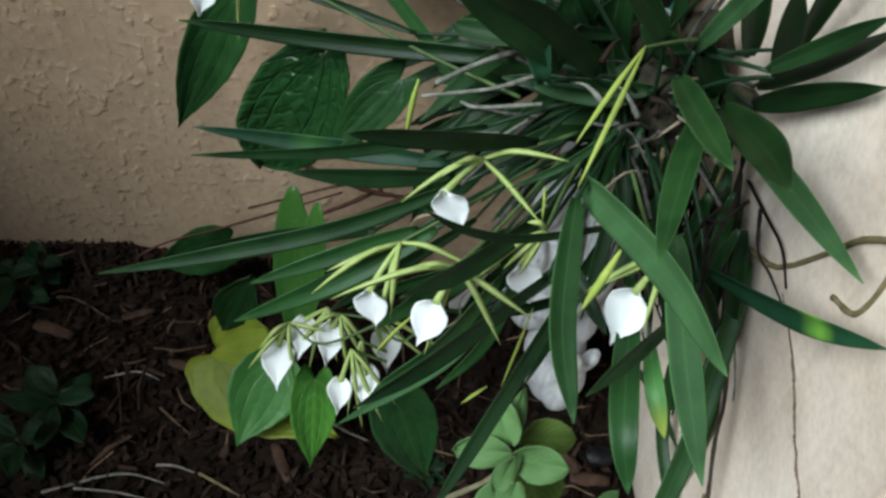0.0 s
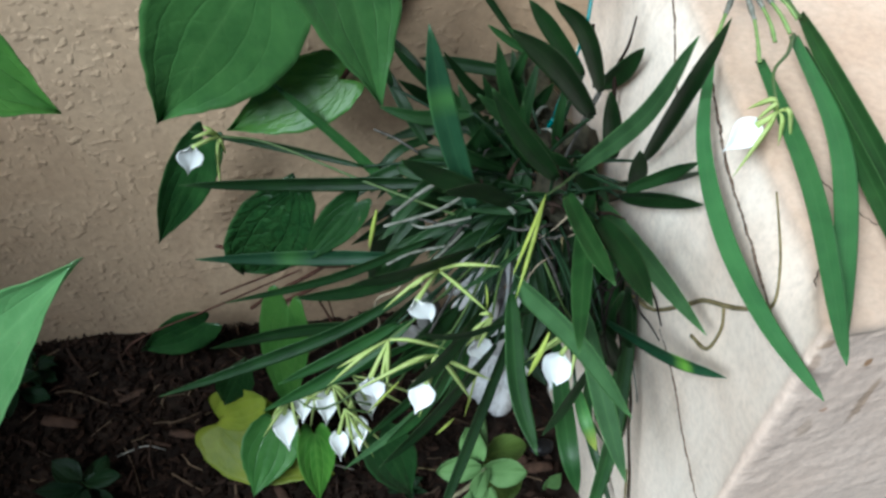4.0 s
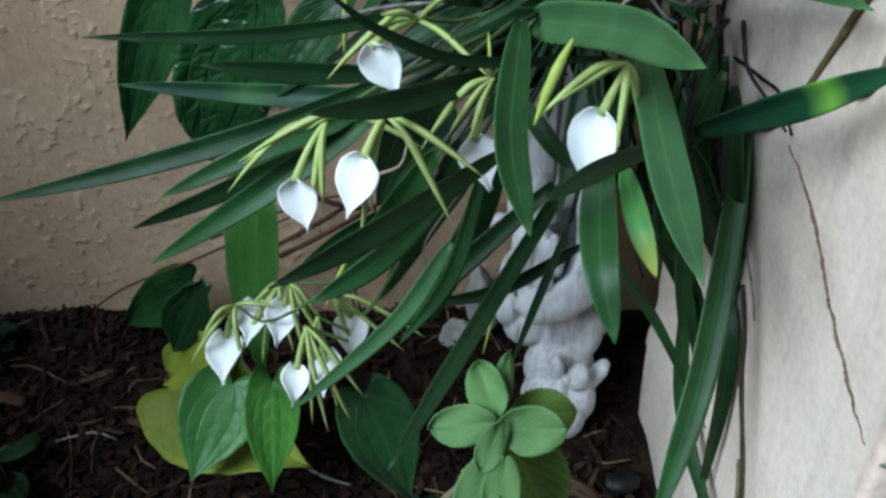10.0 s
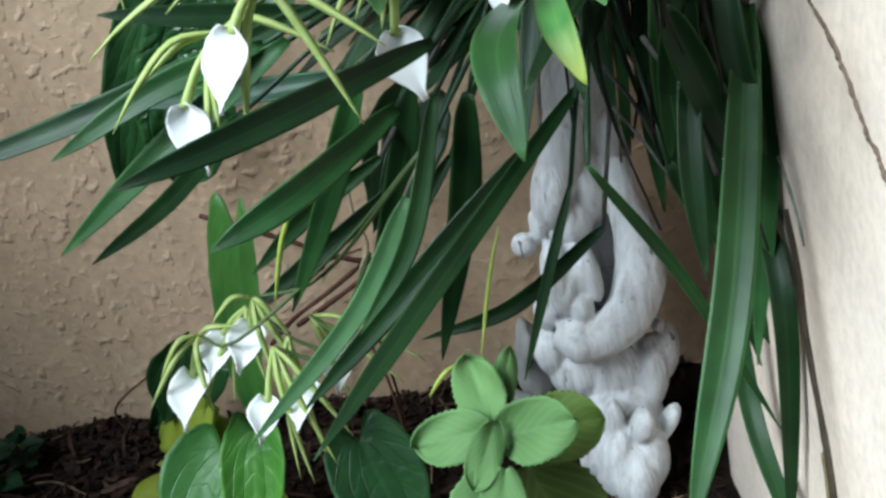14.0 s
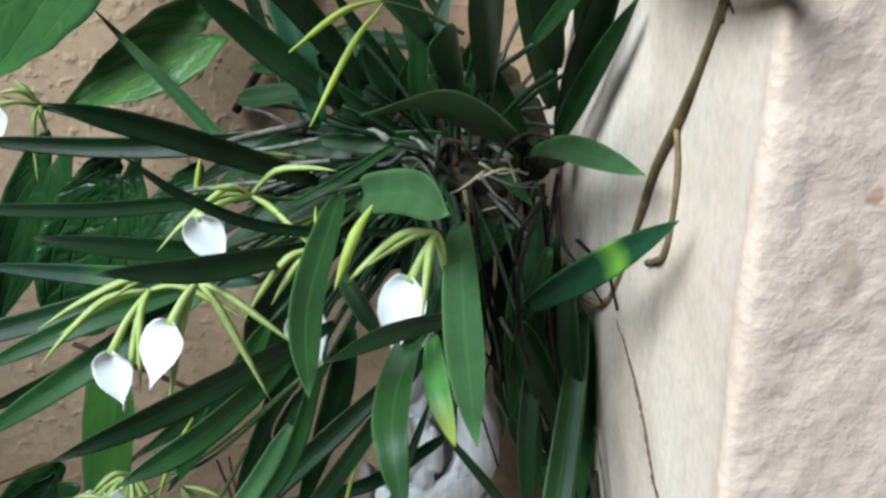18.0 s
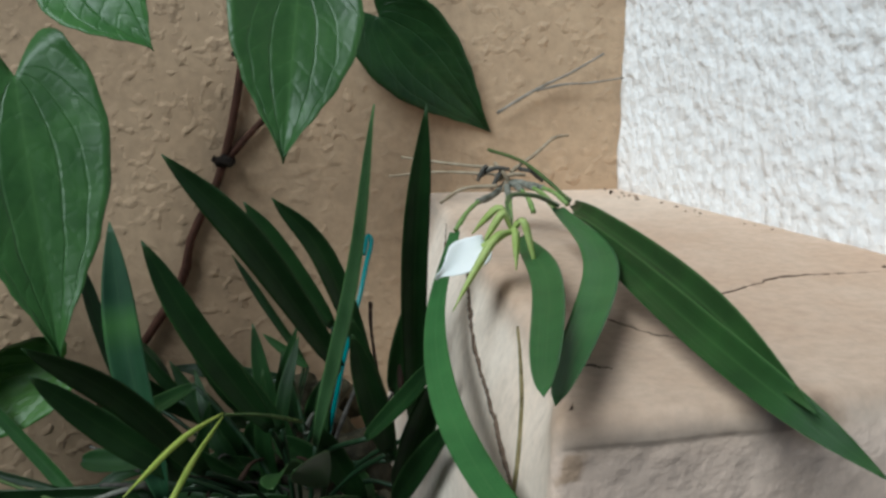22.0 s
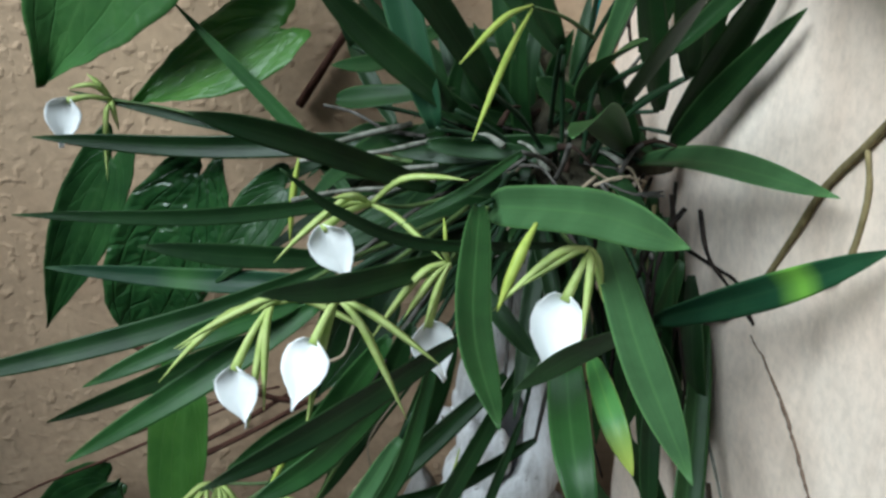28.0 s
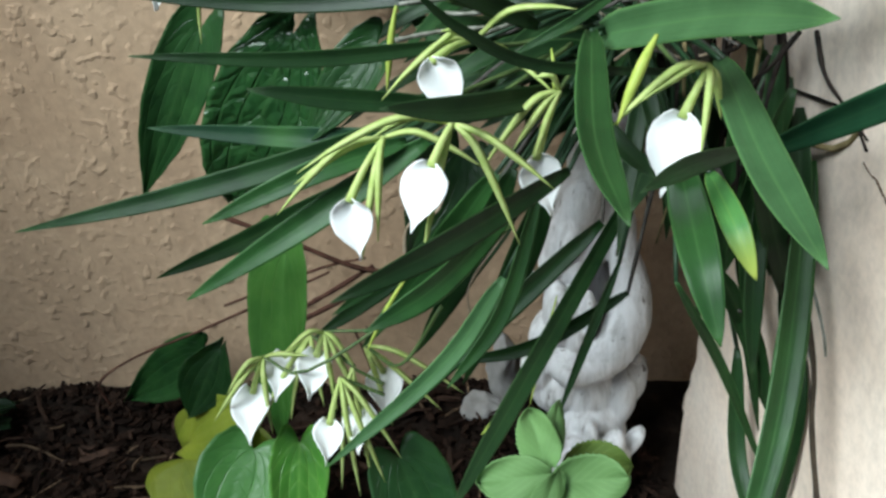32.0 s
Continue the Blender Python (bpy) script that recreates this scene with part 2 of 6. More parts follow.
def blade_material(name, dark, light, edge, rough=0.40, spot=None, spot_at=0.62, vein=0.0, tip=None, gloss=0.26, arching=True, relief=0.0006):
    """A leaf's skin by its own across and along: keel line, margin, grain, wear, translucency."""
    m, nt, b = material(name, rough, gloss)
    uv = nt.nodes.new("ShaderNodeUVMap").outputs[0]
    sep = nt.nodes.new("ShaderNodeSeparateXYZ")
    nt.links.new(uv, sep.inputs[0])
    across, along = sep.outputs[0], sep.outputs[1]
    w = place(nt)
    rnd = nt.nodes.new("ShaderNodeObjectInfo").outputs["Random"]
    mott = noise_tex(nt, w, 26, 5, 0.6)
    c = ramp(nt, mott, [(0.3, dark), (0.7, light)])
    c = mix(nt, 1.0, c, ramp(nt, rnd, [(0.0, grey(0.75)), (1.0, grey(1.25))]), "MULTIPLY")
    rim = ramp(nt, across, [(0.0, grey(1)), (0.06, grey(0)), (0.94, grey(0)), (1.0, grey(1))])
    keel = ramp(nt, across, [(0.44, grey(0)), (0.485, grey(0.15)), (0.5, grey(0.38)), (0.515, grey(0.15)), (0.56, grey(0))])
    c = mix(nt, times(nt, rim, 0.25 if vein else 1.0), c, edge)
    c = mix(nt, keel, c, edge)
    if vein:
        # side veins: sweeping up from the midrib, or running from base to tip
        d = nt.nodes.new("ShaderNodeMath")
        d.operation = "SUBTRACT"
        d.inputs[1].default_value = 0.5
        nt.links.new(across, d.inputs[0])
        a = nt.nodes.new("ShaderNodeMath")
        a.operation = "ABSOLUTE"
        nt.links.new(d.outputs[0], a.inputs[0])
        k = nt.nodes.new("ShaderNodeMath")
        k.operation = "MULTIPLY_ADD"
        k.inputs[1].default_value = -1.1
        nt.links.new(a.outputs[0], k.inputs[0])
        nt.links.new(along, k.inputs[2])
        s = nt.nodes.new("ShaderNodeMath")
        s.operation = "PINGPONG"
        s.inputs[1].default_value = 0.075
        nt.links.new(k.outputs[0], s.inputs[0])
        if arching:
            # main veins spring from the stalk and bow out; cross veins join them like rungs
            fan = calc(nt, "SUBTRACT", 1.0, calc(nt, "POWER", 0.004, calc(nt, "MAXIMUM", along, 0.012)))
            bow = calc(nt, "DIVIDE", times(nt, a.outputs[0], 2.0), fan)
            bow = calc(nt, "ADD", bow, times(nt, calc(nt, "SUBTRACT", noise_tex(nt, w, 22, 2, 0.5), 0.5), 0.10))
            mains = ramp(nt, times(nt, bow, 0.4), [(0.145, grey(0)), (0.160, grey(1)), (0.175, grey(0)), (0.295, grey(0)), (0.310, grey(0.8)), (0.325, grey(0)),
                                                   (0.50, grey(0)), (0.515, grey(0.6)), (0.53, grey(0))])
            wave = calc(nt, "ADD", calc(nt, "ADD", along, times(nt, a.outputs[0], -0.55)), times(nt, calc(nt, "SUBTRACT", noise_tex(nt, w, 30, 3, 0.6), 0.5), 0.16))
            rungs = ramp(nt, calc(nt, "PINGPONG", wave, 0.075), [(0.0, grey(0.5)), (0.02, grey(0.1)), (0.075, grey(0))])
            lines = calc(nt, "MAXIMUM", mains, rungs)
            net = tex(nt, "ShaderNodeTexVoronoi", w, Scale=70.0)
            net.feature = "DISTANCE_TO_EDGE"
            cells = times(nt, ramp(nt, net.outputs[0], [(0.0, grey(0)), (0.3, grey(1))]), 0.35)
        else:
            lines = ramp(nt, s.outputs[0], [(0.0, grey(1)), (0.014, grey(0.15)), (0.075, grey(0))])
            cells = noise_tex(nt, w, 70, 4, 0.6)
        f = nt.nodes.new("ShaderNodeMath")
        f.operation = "MULTIPLY"
        f.inputs[1].default_value = vein
        nt.links.new(lines, f.inputs[0])
        c = mix(nt, f.outputs[0], c, edge)
        dent = nt.nodes.new("ShaderNodeMath")
        dent.operation = "SUBTRACT"
        nt.links.new(cells, dent.inputs[0])
        nt.links.new(lines, dent.inputs[1])
        bump(nt, b, dent.outputs[0], relief if arching else 0.00016, 1.0)
    else:
        ribs = nt.nodes.new("ShaderNodeTexNoise")
        ribs.inputs["Scale"].default_value = 1.0
        mp = nt.nodes.new("ShaderNodeMapping")
        mp.inputs["Scale"].default_value = (38, 1.5, 1)
        nt.links.new(uv, mp.inputs[0])
        nt.links.new(mp.outputs[0], ribs.inputs["Vector"])
        c = mix(nt, 0.18, c, ramp(nt, ribs.outputs[0], [(0.35, grey(0.6)), (0.65, grey(1.3))]), "MULTIPLY")
        bump(nt, b, ribs.outputs[0], 0.00025)
        point = times(nt, ramp(nt, along, [(0.90, grey(0)), (1.0, grey(1))]), 0.55)
        c = mix(nt, point, c, edge)
    if spot:
        at = ramp(nt, along, [(spot_at - 0.10, grey(0)), (spot_at, grey(1)), (spot_at + 0.02, grey(1)), (spot_at + 0.10, grey(0))])
        c = mix(nt, at, c, spot)
    if tip:
        at = ramp(nt, along, [(0.55, grey(0)), (1.0, grey(1))])
        c = mix(nt, at, c, tip)
    scars = ramp(nt, noise_tex(nt, w, 60, 3, 0.5), [(0.76, grey(0)), (0.82, grey(0.5))])
    c = mix(nt, scars, c, (0.16, 0.15, 0.07))
    nt.links.new(c, b.inputs["Base Color"])
    tr = nt.nodes.new("ShaderNodeBsdfTranslucent")
    nt.links.new(mix(nt, 1.0, c, (1.3, 1.5, 0.6), "MULTIPLY"), tr.inputs[0])
    ms = nt.nodes.new("ShaderNodeMixShader")
    ms.inputs[0].default_value = 0.12 if not vein else 0.25
    nt.links.new(b.outputs[0], ms.inputs[1])
    nt.links.new(tr.outputs[0], ms.inputs[2])
    nt.links.new(ms.outputs[0], nt.nodes["Material Output"].inputs[0])
    return m


def petal_material(name, a, c2, translucency=0.35, rough=0.5, detail=120):
    m, nt, b = material(name, rough, 0.3)
    w = place(nt)
    c = ramp(nt, noise_tex(nt, w, detail, 4, 0.6), [(0.3, a), (0.7, c2)])
    nt.links.new(c, b.inputs["Base Color"])
    bump(nt, b, noise_tex(nt, w, detail * 2, 3), 0.0004)
    tr = nt.nodes.new("ShaderNodeBsdfTranslucent")
    nt.links.new(c, tr.inputs[0])
    ms = nt.nodes.new("ShaderNodeMixShader")
    ms.inputs[0].default_value = translucency
    nt.links.new(b.outputs[0], ms.inputs[1])
    nt.links.new(tr.outputs[0], ms.inputs[2])
    nt.links.new(ms.outputs[0], nt.nodes["Material Output"].inputs[0])
    return m


def carved_material():
    """Limewashed carved wood: white wash, grey grain showing through, dark checks."""
    m, nt, b = material("limewashed_carved_wood", 0.8, 0.3)
    w = place(nt, (1, 1, 0.16))
    grain = noise_tex(nt, w, 95, 5, 0.65, 0.4)
    c = ramp(nt, grain, [(0.27, (0.27, 0.26, 0.25)), (0.38, (0.52, 0.515, 0.51)), (0.58, (0.69, 0.69, 0.695))])
    checks = ramp(nt, noise_tex(nt, place(nt, (1, 1, 0.12)), 120, 2, 0.5, 0.6), [(0.27, grey(0.9)), (0.31, grey(0))])
    c = mix(nt, checks, c, (0.12, 0.10, 0.085))
    nt.links.new(c, b.inputs["Base Color"])
    n1 = bump(nt, b, grain, 0.0036, 1.0)
    bump(nt, b, noise_tex(nt, place(nt, (1, 1, 0.10)), 230, 3, 0.6), 0.0012, 1.0, n1)
    return m


soil = soil_material()
mulch = bark_material("mulch_chips", (0.006, 0.0040, 0.0028), (0.032, 0.0185, 0.0125), gloss=0.08)
bark_strip = bark_material("reddish_bark_strip", (0.016, 0.009, 0.006), (0.060, 0.034, 0.022), 50)
litter_pale = bark_material("dry_straw_litter", (0.05, 0.032, 0.02), (0.20, 0.135, 0.08))
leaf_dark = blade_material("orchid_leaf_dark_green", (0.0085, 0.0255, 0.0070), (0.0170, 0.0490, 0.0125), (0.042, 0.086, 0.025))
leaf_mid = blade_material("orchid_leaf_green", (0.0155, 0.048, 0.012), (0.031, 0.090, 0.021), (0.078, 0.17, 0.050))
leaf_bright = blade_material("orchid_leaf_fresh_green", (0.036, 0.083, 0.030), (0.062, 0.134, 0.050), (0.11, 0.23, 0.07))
leaf_spotted = blade_material("orchid_leaf_with_yellow_patch", (0.010, 0.038, 0.018), (0.022, 0.070, 0.03), (0.05, 0.12, 0.05), spot=(0.16, 0.34, 0.045))
leaf_faded = blade_material("orchid_leaf_with_faint_pale_patch", (0.012, 0.040, 0.018), (0.024, 0.070, 0.030), (0.055, 0.12, 0.05), spot=(0.050, 0.130, 0.035), spot_at=0.58)
leaf_yellowing = blade_material("orchid_leaf_yellowing", (0.04, 0.12, 0.03), (0.075, 0.19, 0.045), (0.18, 0.30, 0.06), tip=(0.36, 0.42, 0.07))
leaf_reclining = blade_material("orchid_leaf_soft_green", (0.030, 0.100, 0.028), (0.050, 0.150, 0.042), (0.08, 0.19, 0.06), rough=0.5)
vine_dark = blade_material("vine_leaf_dark_green", (0.012, 0.043, 0.011), (0.028, 0.084, 0.020), (0.06, 0.135, 0.04), rough=0.4, vein=0.22, gloss=0.35)
seedling_skin = blade_material("seedling_leaf_dark_green", (0.006, 0.019, 0.006), (0.013, 0.038, 0.012), (0.024, 0.052, 0.018), rough=0.5, vein=0.2, gloss=0.2)
vine_mid = blade_material("vine_leaf_green", (0.042, 0.118, 0.030), (0.072, 0.182, 0.046), (0.12, 0.25, 0.075), rough=0.40, vein=0.15, gloss=0.36)
vine_quilted = blade_material("vine_leaf_deep_glossy_green", (0.014, 0.052, 0.014), (0.034, 0.100, 0.026), (0.06, 0.14, 0.042), rough=0.30, vein=0.3, gloss=0.6, relief=0.0026)
vine_bright_old = blade_material("vine_leaf_glossy_green", (0.058, 0.165, 0.028), (0.105, 0.25, 0.045), (0.11, 0.24, 0.06), rough=0.40, vein=0.2, gloss=0.36)
vine_fresh = blade_material("vine_leaf_fresh_green", (0.052, 0.16, 0.030), (0.092, 0.235, 0.048), (0.14, 0.29, 0.10), rough=0.42, vein=0.25, gloss=0.5)
# base colour lightened to carry the sky's sheen on one leaf
vine_sheen = blade_material("vine_leaf_painted_sheen_green", (0.13, 0.31, 0.105), (0.19, 0.40, 0.15), (0.23, 0.44, 0.18), rough=0.28, vein=0.25, gloss=1.0)
vine_bright = blade_material("vine_leaf_young_green", (0.07, 0.22, 0.025), (0.12, 0.32, 0.04), (0.23, 0.44, 0.09), rough=0.36, vein=0.45)
vine_yellow = blade_material("vine_leaf_yellow_green", (0.19, 0.25, 0.022), (0.32, 0.37, 0.04), (0.34, 0.38, 0.07), rough=0.45, vein=0.4)
mint_skin = blade_material("mint_leaf_matt_green", (0.125, 0.235, 0.072), (0.175, 0.31, 0.105), (0.21, 0.36, 0.14), rough=0.62, vein=0.3, gloss=0.25, arching=False)
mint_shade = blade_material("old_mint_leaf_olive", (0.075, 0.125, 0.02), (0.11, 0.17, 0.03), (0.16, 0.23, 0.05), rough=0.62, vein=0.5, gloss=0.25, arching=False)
lip_white = petal_material("orchid_lip_white", (0.92, 0.945, 0.93), (0.965, 0.97, 0.955), 0.22)
sepal_green = petal_material("orchid_sepal_lime", (0.42, 0.55, 0.14), (0.58, 0.67, 0.26), 0.25)
bud_green = petal_material("orchid_bud_yellow_green", (0.33, 0.44, 0.07), (0.46, 0.54, 0.11), 0.15)
stalk_fresh = petal_material("young_leaf_stalk", (0.16, 0.26, 0.07), (0.26, 0.36, 0.12), 0.05)
stalk_green = petal_material("flower_stalk_green", (0.055, 0.095, 0.030), (0.10, 0.15, 0.045), 0.05)
petiole_green = petal_material("leaf_stalk_dark_green", (0.008, 0.024, 0.010), (0.018, 0.045, 0.017), 0.05)
# root colour taken near black, with the clump's shade painted in
root_dark = bark_material("shade_darkened_root", (0.006, 0.0045, 0.0035), (0.026, 0.019, 0.014), 80)
sheath_pale = bark_material("papery_silver_sheath", (0.12, 0.13, 0.09), (0.44, 0.44, 0.38), 120)
cord_dark = bark_material("old_brown_root", (0.03, 0.022, 0.015), (0.11, 0.085, 0.055), 80)
root_grey = bark_material("silvery_dry_root", (0.035, 0.031, 0.025), (0.19, 0.18, 0.16), 90)
dead_wood = bark_material("bleached_dead_twig", (0.22, 0.19, 0.15), (0.50, 0.46, 0.40), 90)
root_brown = bark_material("olive_brown_aerial_root", (0.13, 0.105, 0.045), (0.38, 0.31, 0.15), 80)
herb_stem = bark_material("pale_woody_herb_stem", (0.20, 0.17, 0.10), (0.36, 0.33, 0.20), 90)
root_pale = bark_material("pale_dry_aerial_root", (0.36, 0.28, 0.18), (0.62, 0.52, 0.38), 80)
stem_brown = bark_material("woody_brown_vine_stem", (0.05, 0.022, 0.015), (0.16, 0.075, 0.05), 70)
moss = bark_material("moss_and_bark_clump", (0.010, 0.010, 0.006), (0.05, 0.044, 0.026), 90)
carved = carved_material()
pale_stone = bark_material("pale_grey_stone", (0.30, 0.29, 0.27), (0.52, 0.50, 0.48), 40, 0.7)
dark_stone = bark_material("dark_wet_stone", (0.005, 0.005, 0.006), (0.022, 0.021, 0.022), 60, 0.4)
teal_coat = material("teal_plastic_coating", 0.35, 0.5)
teal_coat[2].inputs["Base Color"].default_value = (0.0, 0.16, 0.16, 1)
teal_coat = teal_coat[0]
crack_dirt = bark_material("dark_crack_dirt", (0.08, 0.055, 0.038), (0.20, 0.14, 0.10), 120)
rust = bark_material("rust_stain_crust", (0.16, 0.06, 0.015), (0.34, 0.15, 0.05), 140)


# ---- helpers for shapes ----
def part(name, bm, mat, parent=None, label="", smooth=True):
    me = bpy.data.meshes.new(name)
    bm.to_mesh(me)
    bm.free()
    me.materials.append(mat)
    if smooth:
        me.polygons.foreach_set("use_smooth", [True] * len(me.polygons))
    ob = new(name, me)
    ob.parent = parent
    if label:
        ob["label"] = label
    return ob


def thing(name, at, label, category, group="", kind=""):
    e = new(name)
    e.location = at
    e.empty_display_size = 0.02
    bpy.context.view_layer.update()
    return tagged(e, label, category, group, kind)


def spline(pts, n):
    """n + 1 places along a smooth curve through pts."""
    pts = [Vector(p) for p in pts]
    ext = [2 * pts[0] - pts[1], *pts, 2 * pts[-1] - pts[-2]]
    res = []
    for i in range(n + 1):
        s = i / n * (len(pts) - 1)
        k = min(int(s), len(pts) - 2)
        u = s - k
        a, b, c, d = ext[k:k + 4]
        res.append(0.5 * (2 * b + (c - a) * u + (2 * a - 5 * b + 4 * c - d) * u * u + (3 * b - a - 3 * c + d) * u ** 3))
    return res


def tangents(ps):
    return [(ps[min(i + 1, len(ps) - 1)] - ps[max(i - 1, 0)]).normalized() for i in range(len(ps))]


def local(ob, v):
    return v - ob.location if ob is not None else v


def surface(rows, uvs=None, closed=False, caps=False):
    """A bmesh from rows of points of one length."""
    bm = bmesh.new()
    layer = bm.loops.layers.uv.new("UVMap") if uvs else None
    vs = [[bm.verts.new(p) for p in row] for row in rows]
    m = len(rows[0])
    for i in range(len(rows) - 1):
        for j in range(m if closed else m - 1):
            k = (j + 1) % m
            quad = ((i, j), (i, k), (i + 1, k), (i + 1, j))
            face = bm.faces.new([vs[a][b] for a, b in quad])
            if layer:
                for loop, (a, b) in zip(face.loops, quad):
                    loop[layer].uv = uvs[a][b]
    if caps:
        bm.faces.new(list(reversed(vs[0])))
        bm.faces.new(vs[-1])
    return bm


def tube(pts, radii, sides=6, n=10, rough=0.0, seed=0):
    ps = spline(pts, n)
    ts = tangents(ps)
    rng = random.Random(seed)
    ref = Vector((0.31, 0.2, 0.93))
    rows = []
    for i, (p, t) in enumerate(zip(ps, ts)):
        a = t.cross(ref).normalized()
        b = t.cross(a)
        s = i / n * (len(radii) - 1)
        k = min(int(s), len(radii) - 2)
        r = radii[k] + (radii[k + 1] - radii[k]) * (s - k)
        r *= 1 + rough * rng.uniform(-1, 1)
        rows.append([p + r * (math.cos(q) * a + math.sin(q) * b) for q in [2 * math.pi * j / sides for j in range(sides)]])
    return surface(rows, closed=True, caps=True)


def taper(s, base):
    """Half-width of a strap leaf along its length."""
    if s < 0.42:
        return (base + (1 - base) * math.sin(s / 0.42 * math.pi / 2)) * min(1.0, 0.45 + s * 7) ** 0.6
    return max(0.0, 1 - ((s - 0.42) / 0.58) ** 2.3) ** 0.85


def blunt_taper(s):
    if s < 0.5:
        return 0.5 + 0.5 * math.sin(s / 0.5 * math.pi / 2)
    return max(0.0, 1 - ((s - 0.5) / 0.5) ** 3.4) ** 0.6


def strap_leaf(plant, pts, width, mat, roll=0, fold=0.34, face=(0.0, -0.62, 0.78), blunt=False, base=0.55, label=""):
    """A thick channelled orchid leaf: base, bends and tip."""
    n = 40 if blunt else 20
    ps = [local(plant, p) for p in spline(pts, n)]
    ts = tangents(ps)
    up = Vector(face)
    rng = random.Random(round(width * 1e6) + round(1000 * ps[-1].x))
    wob = rng.uniform(0, 6)
    rows, uvs = [], []
    cross = (-1, -0.78, -0.45, 0, 0.45, 0.78, 1)
    for i, (p, t) in enumerate(zip(ps, ts)):
        s = i / n
        side = t.cross(up).normalized()
        nor = side.cross(t).normalized()
        ang = radians(roll) + 0.10 * math.sin(wob + 2.4 * s)
        side, nor = side * math.cos(ang) + nor * math.sin(ang), nor * math.cos(ang) - side * math.sin(ang)
        h = max(0.50 * width * (blunt_taper(s) if blunt else taper(s, base)), 0.0004)
        thick = 0.0016 * (1 - 0.7 * s) + 0.0004
        open_ = fold * (1.5 - 0.9 * s)
        ripple = 1 + 0.03 * math.sin(9 * s + wob)
        top = [p + side * (c * h * ripple) + nor * (open_ * h * abs(c) ** 1.1) for c in cross]
        low = [p + side * (c * h * ripple * 0.97) + nor * (open_ * h * abs(c) ** 1.1 - thick * (1 - 0.6 * abs(c))) for c in reversed(cross)]
        rows.append(top + low)
        us = [0.5 + 0.5 * c for c in cross]
        uvs.append([(u, s) for u in us] + [(u, s) for u in reversed(us)])
    return part("leaf", surface(rows, uvs, closed=True, caps=True), mat, plant, label)


def interp(table, v):
    for (a, x), (b, y) in zip(table, table[1:]):
        if v <= b:
            u = (v - a) / (b - a)
            u = u * u * (3 - 2 * u) * 0.5 + u * 0.5
            return x + (y - x) * u
    return table[-1][1]


HEART = ((0, 0.62), (0.10, 0.90), (0.25, 1.0), (0.42, 0.92), (0.6, 0.70), (0.76, 0.42), (0.88, 0.18), (0.96, 0.05), (1, 0.0))
OVATE = ((0, 0.10), (0.12, 0.58), (0.3, 0.95), (0.45, 1.0), (0.62, 0.88), (0.8, 0.55), (0.92, 0.26), (1, 0.0))
ROUND = ((0, 0.30), (0.1, 0.68), (0.28, 0.96), (0.48, 1.0), (0.68, 0.92), (0.84, 0.70), (0.94, 0.42), (1, 0.0))


def broad_leaf(plant, base, tip, width, mat, face=(0, -0.75, 0.65), outline=HEART, lobe=0.16, droop=0.12, cup=0.10, quilt=0.0007, teeth=0, parent=None, name="leaf", label=""):
    """A broad leaf from its stalk to its tip, veined and gently cupped, with a lobed base."""
    b0, t0 = local(plant, Vector(base)), local(plant, Vector(tip))
    axis = t0 - b0
    length = axis.length
    axis.normalize()
    nor0 = Vector(face)
    nor0 = (nor0 - axis * nor0.dot(axis)).normalized()
    side = axis.cross(nor0).normalized()
    nv, nu = 26, 9
    rng = random.Random(round(1e5 * (base[0] + 2 * base[1] + 3 * tip[2])))
    ph = rng.uniform(0, 6)
    top, uvs = [], []
    cs = [k / nu for k in range(-nu, nu + 1)]
    for i in range(nv + 1):
        v = i / nv
        h = 0.5 * width * interp(outline, v)
        row, uvr = [], []
        for c in cs:
            back = lobe * length * math.sin(math.pi * min(abs(c), 1.0) * 0.72) * (1 - v) ** 5
            y = v * length - back
            x = c * h
            if teeth and abs(c) > 0.99:
                x *= 1 + 0.045 * (1 if i % 2 else -0.4)
            vein = math.cos(2 * math.pi * (v - 0.9 * abs(c) + 0.25 * c * c) / 0.21) if quilt > 0.0015 else -math.cos(2 * math.pi * c / (0.4 * (1 - 0.004 ** max(v, 0.06))))*0.7 - 0.6 * math.cos(2 * math.pi * (v - 0.28 * abs(c)) / 0.11)
            z = cup * width * (c * c) * (1 - 0.4 * v) - droop * length * (v - 0.35) ** 2
            z += quilt * vein * (1 - c * c * 0.6) * (1 - v) ** 0.4 + 0.004 * math.sin(5 * v + 2.3 * c + ph) * abs(c)
            row.append(b0 + axis * y + side * x + nor0 * z)
            uvr.append((0.5 + 0.5 * c, v))
        top.append(row)
        uvs.append(uvr)
    bm = surface(top, uvs)
    bmesh.ops.remove_doubles(bm, verts=bm.verts, dist=1e-6)
    bmesh.ops.solidify(bm, geom=bm.faces[:], thickness=0.0006)
    return part(name, bm, mat, parent or plant, label)


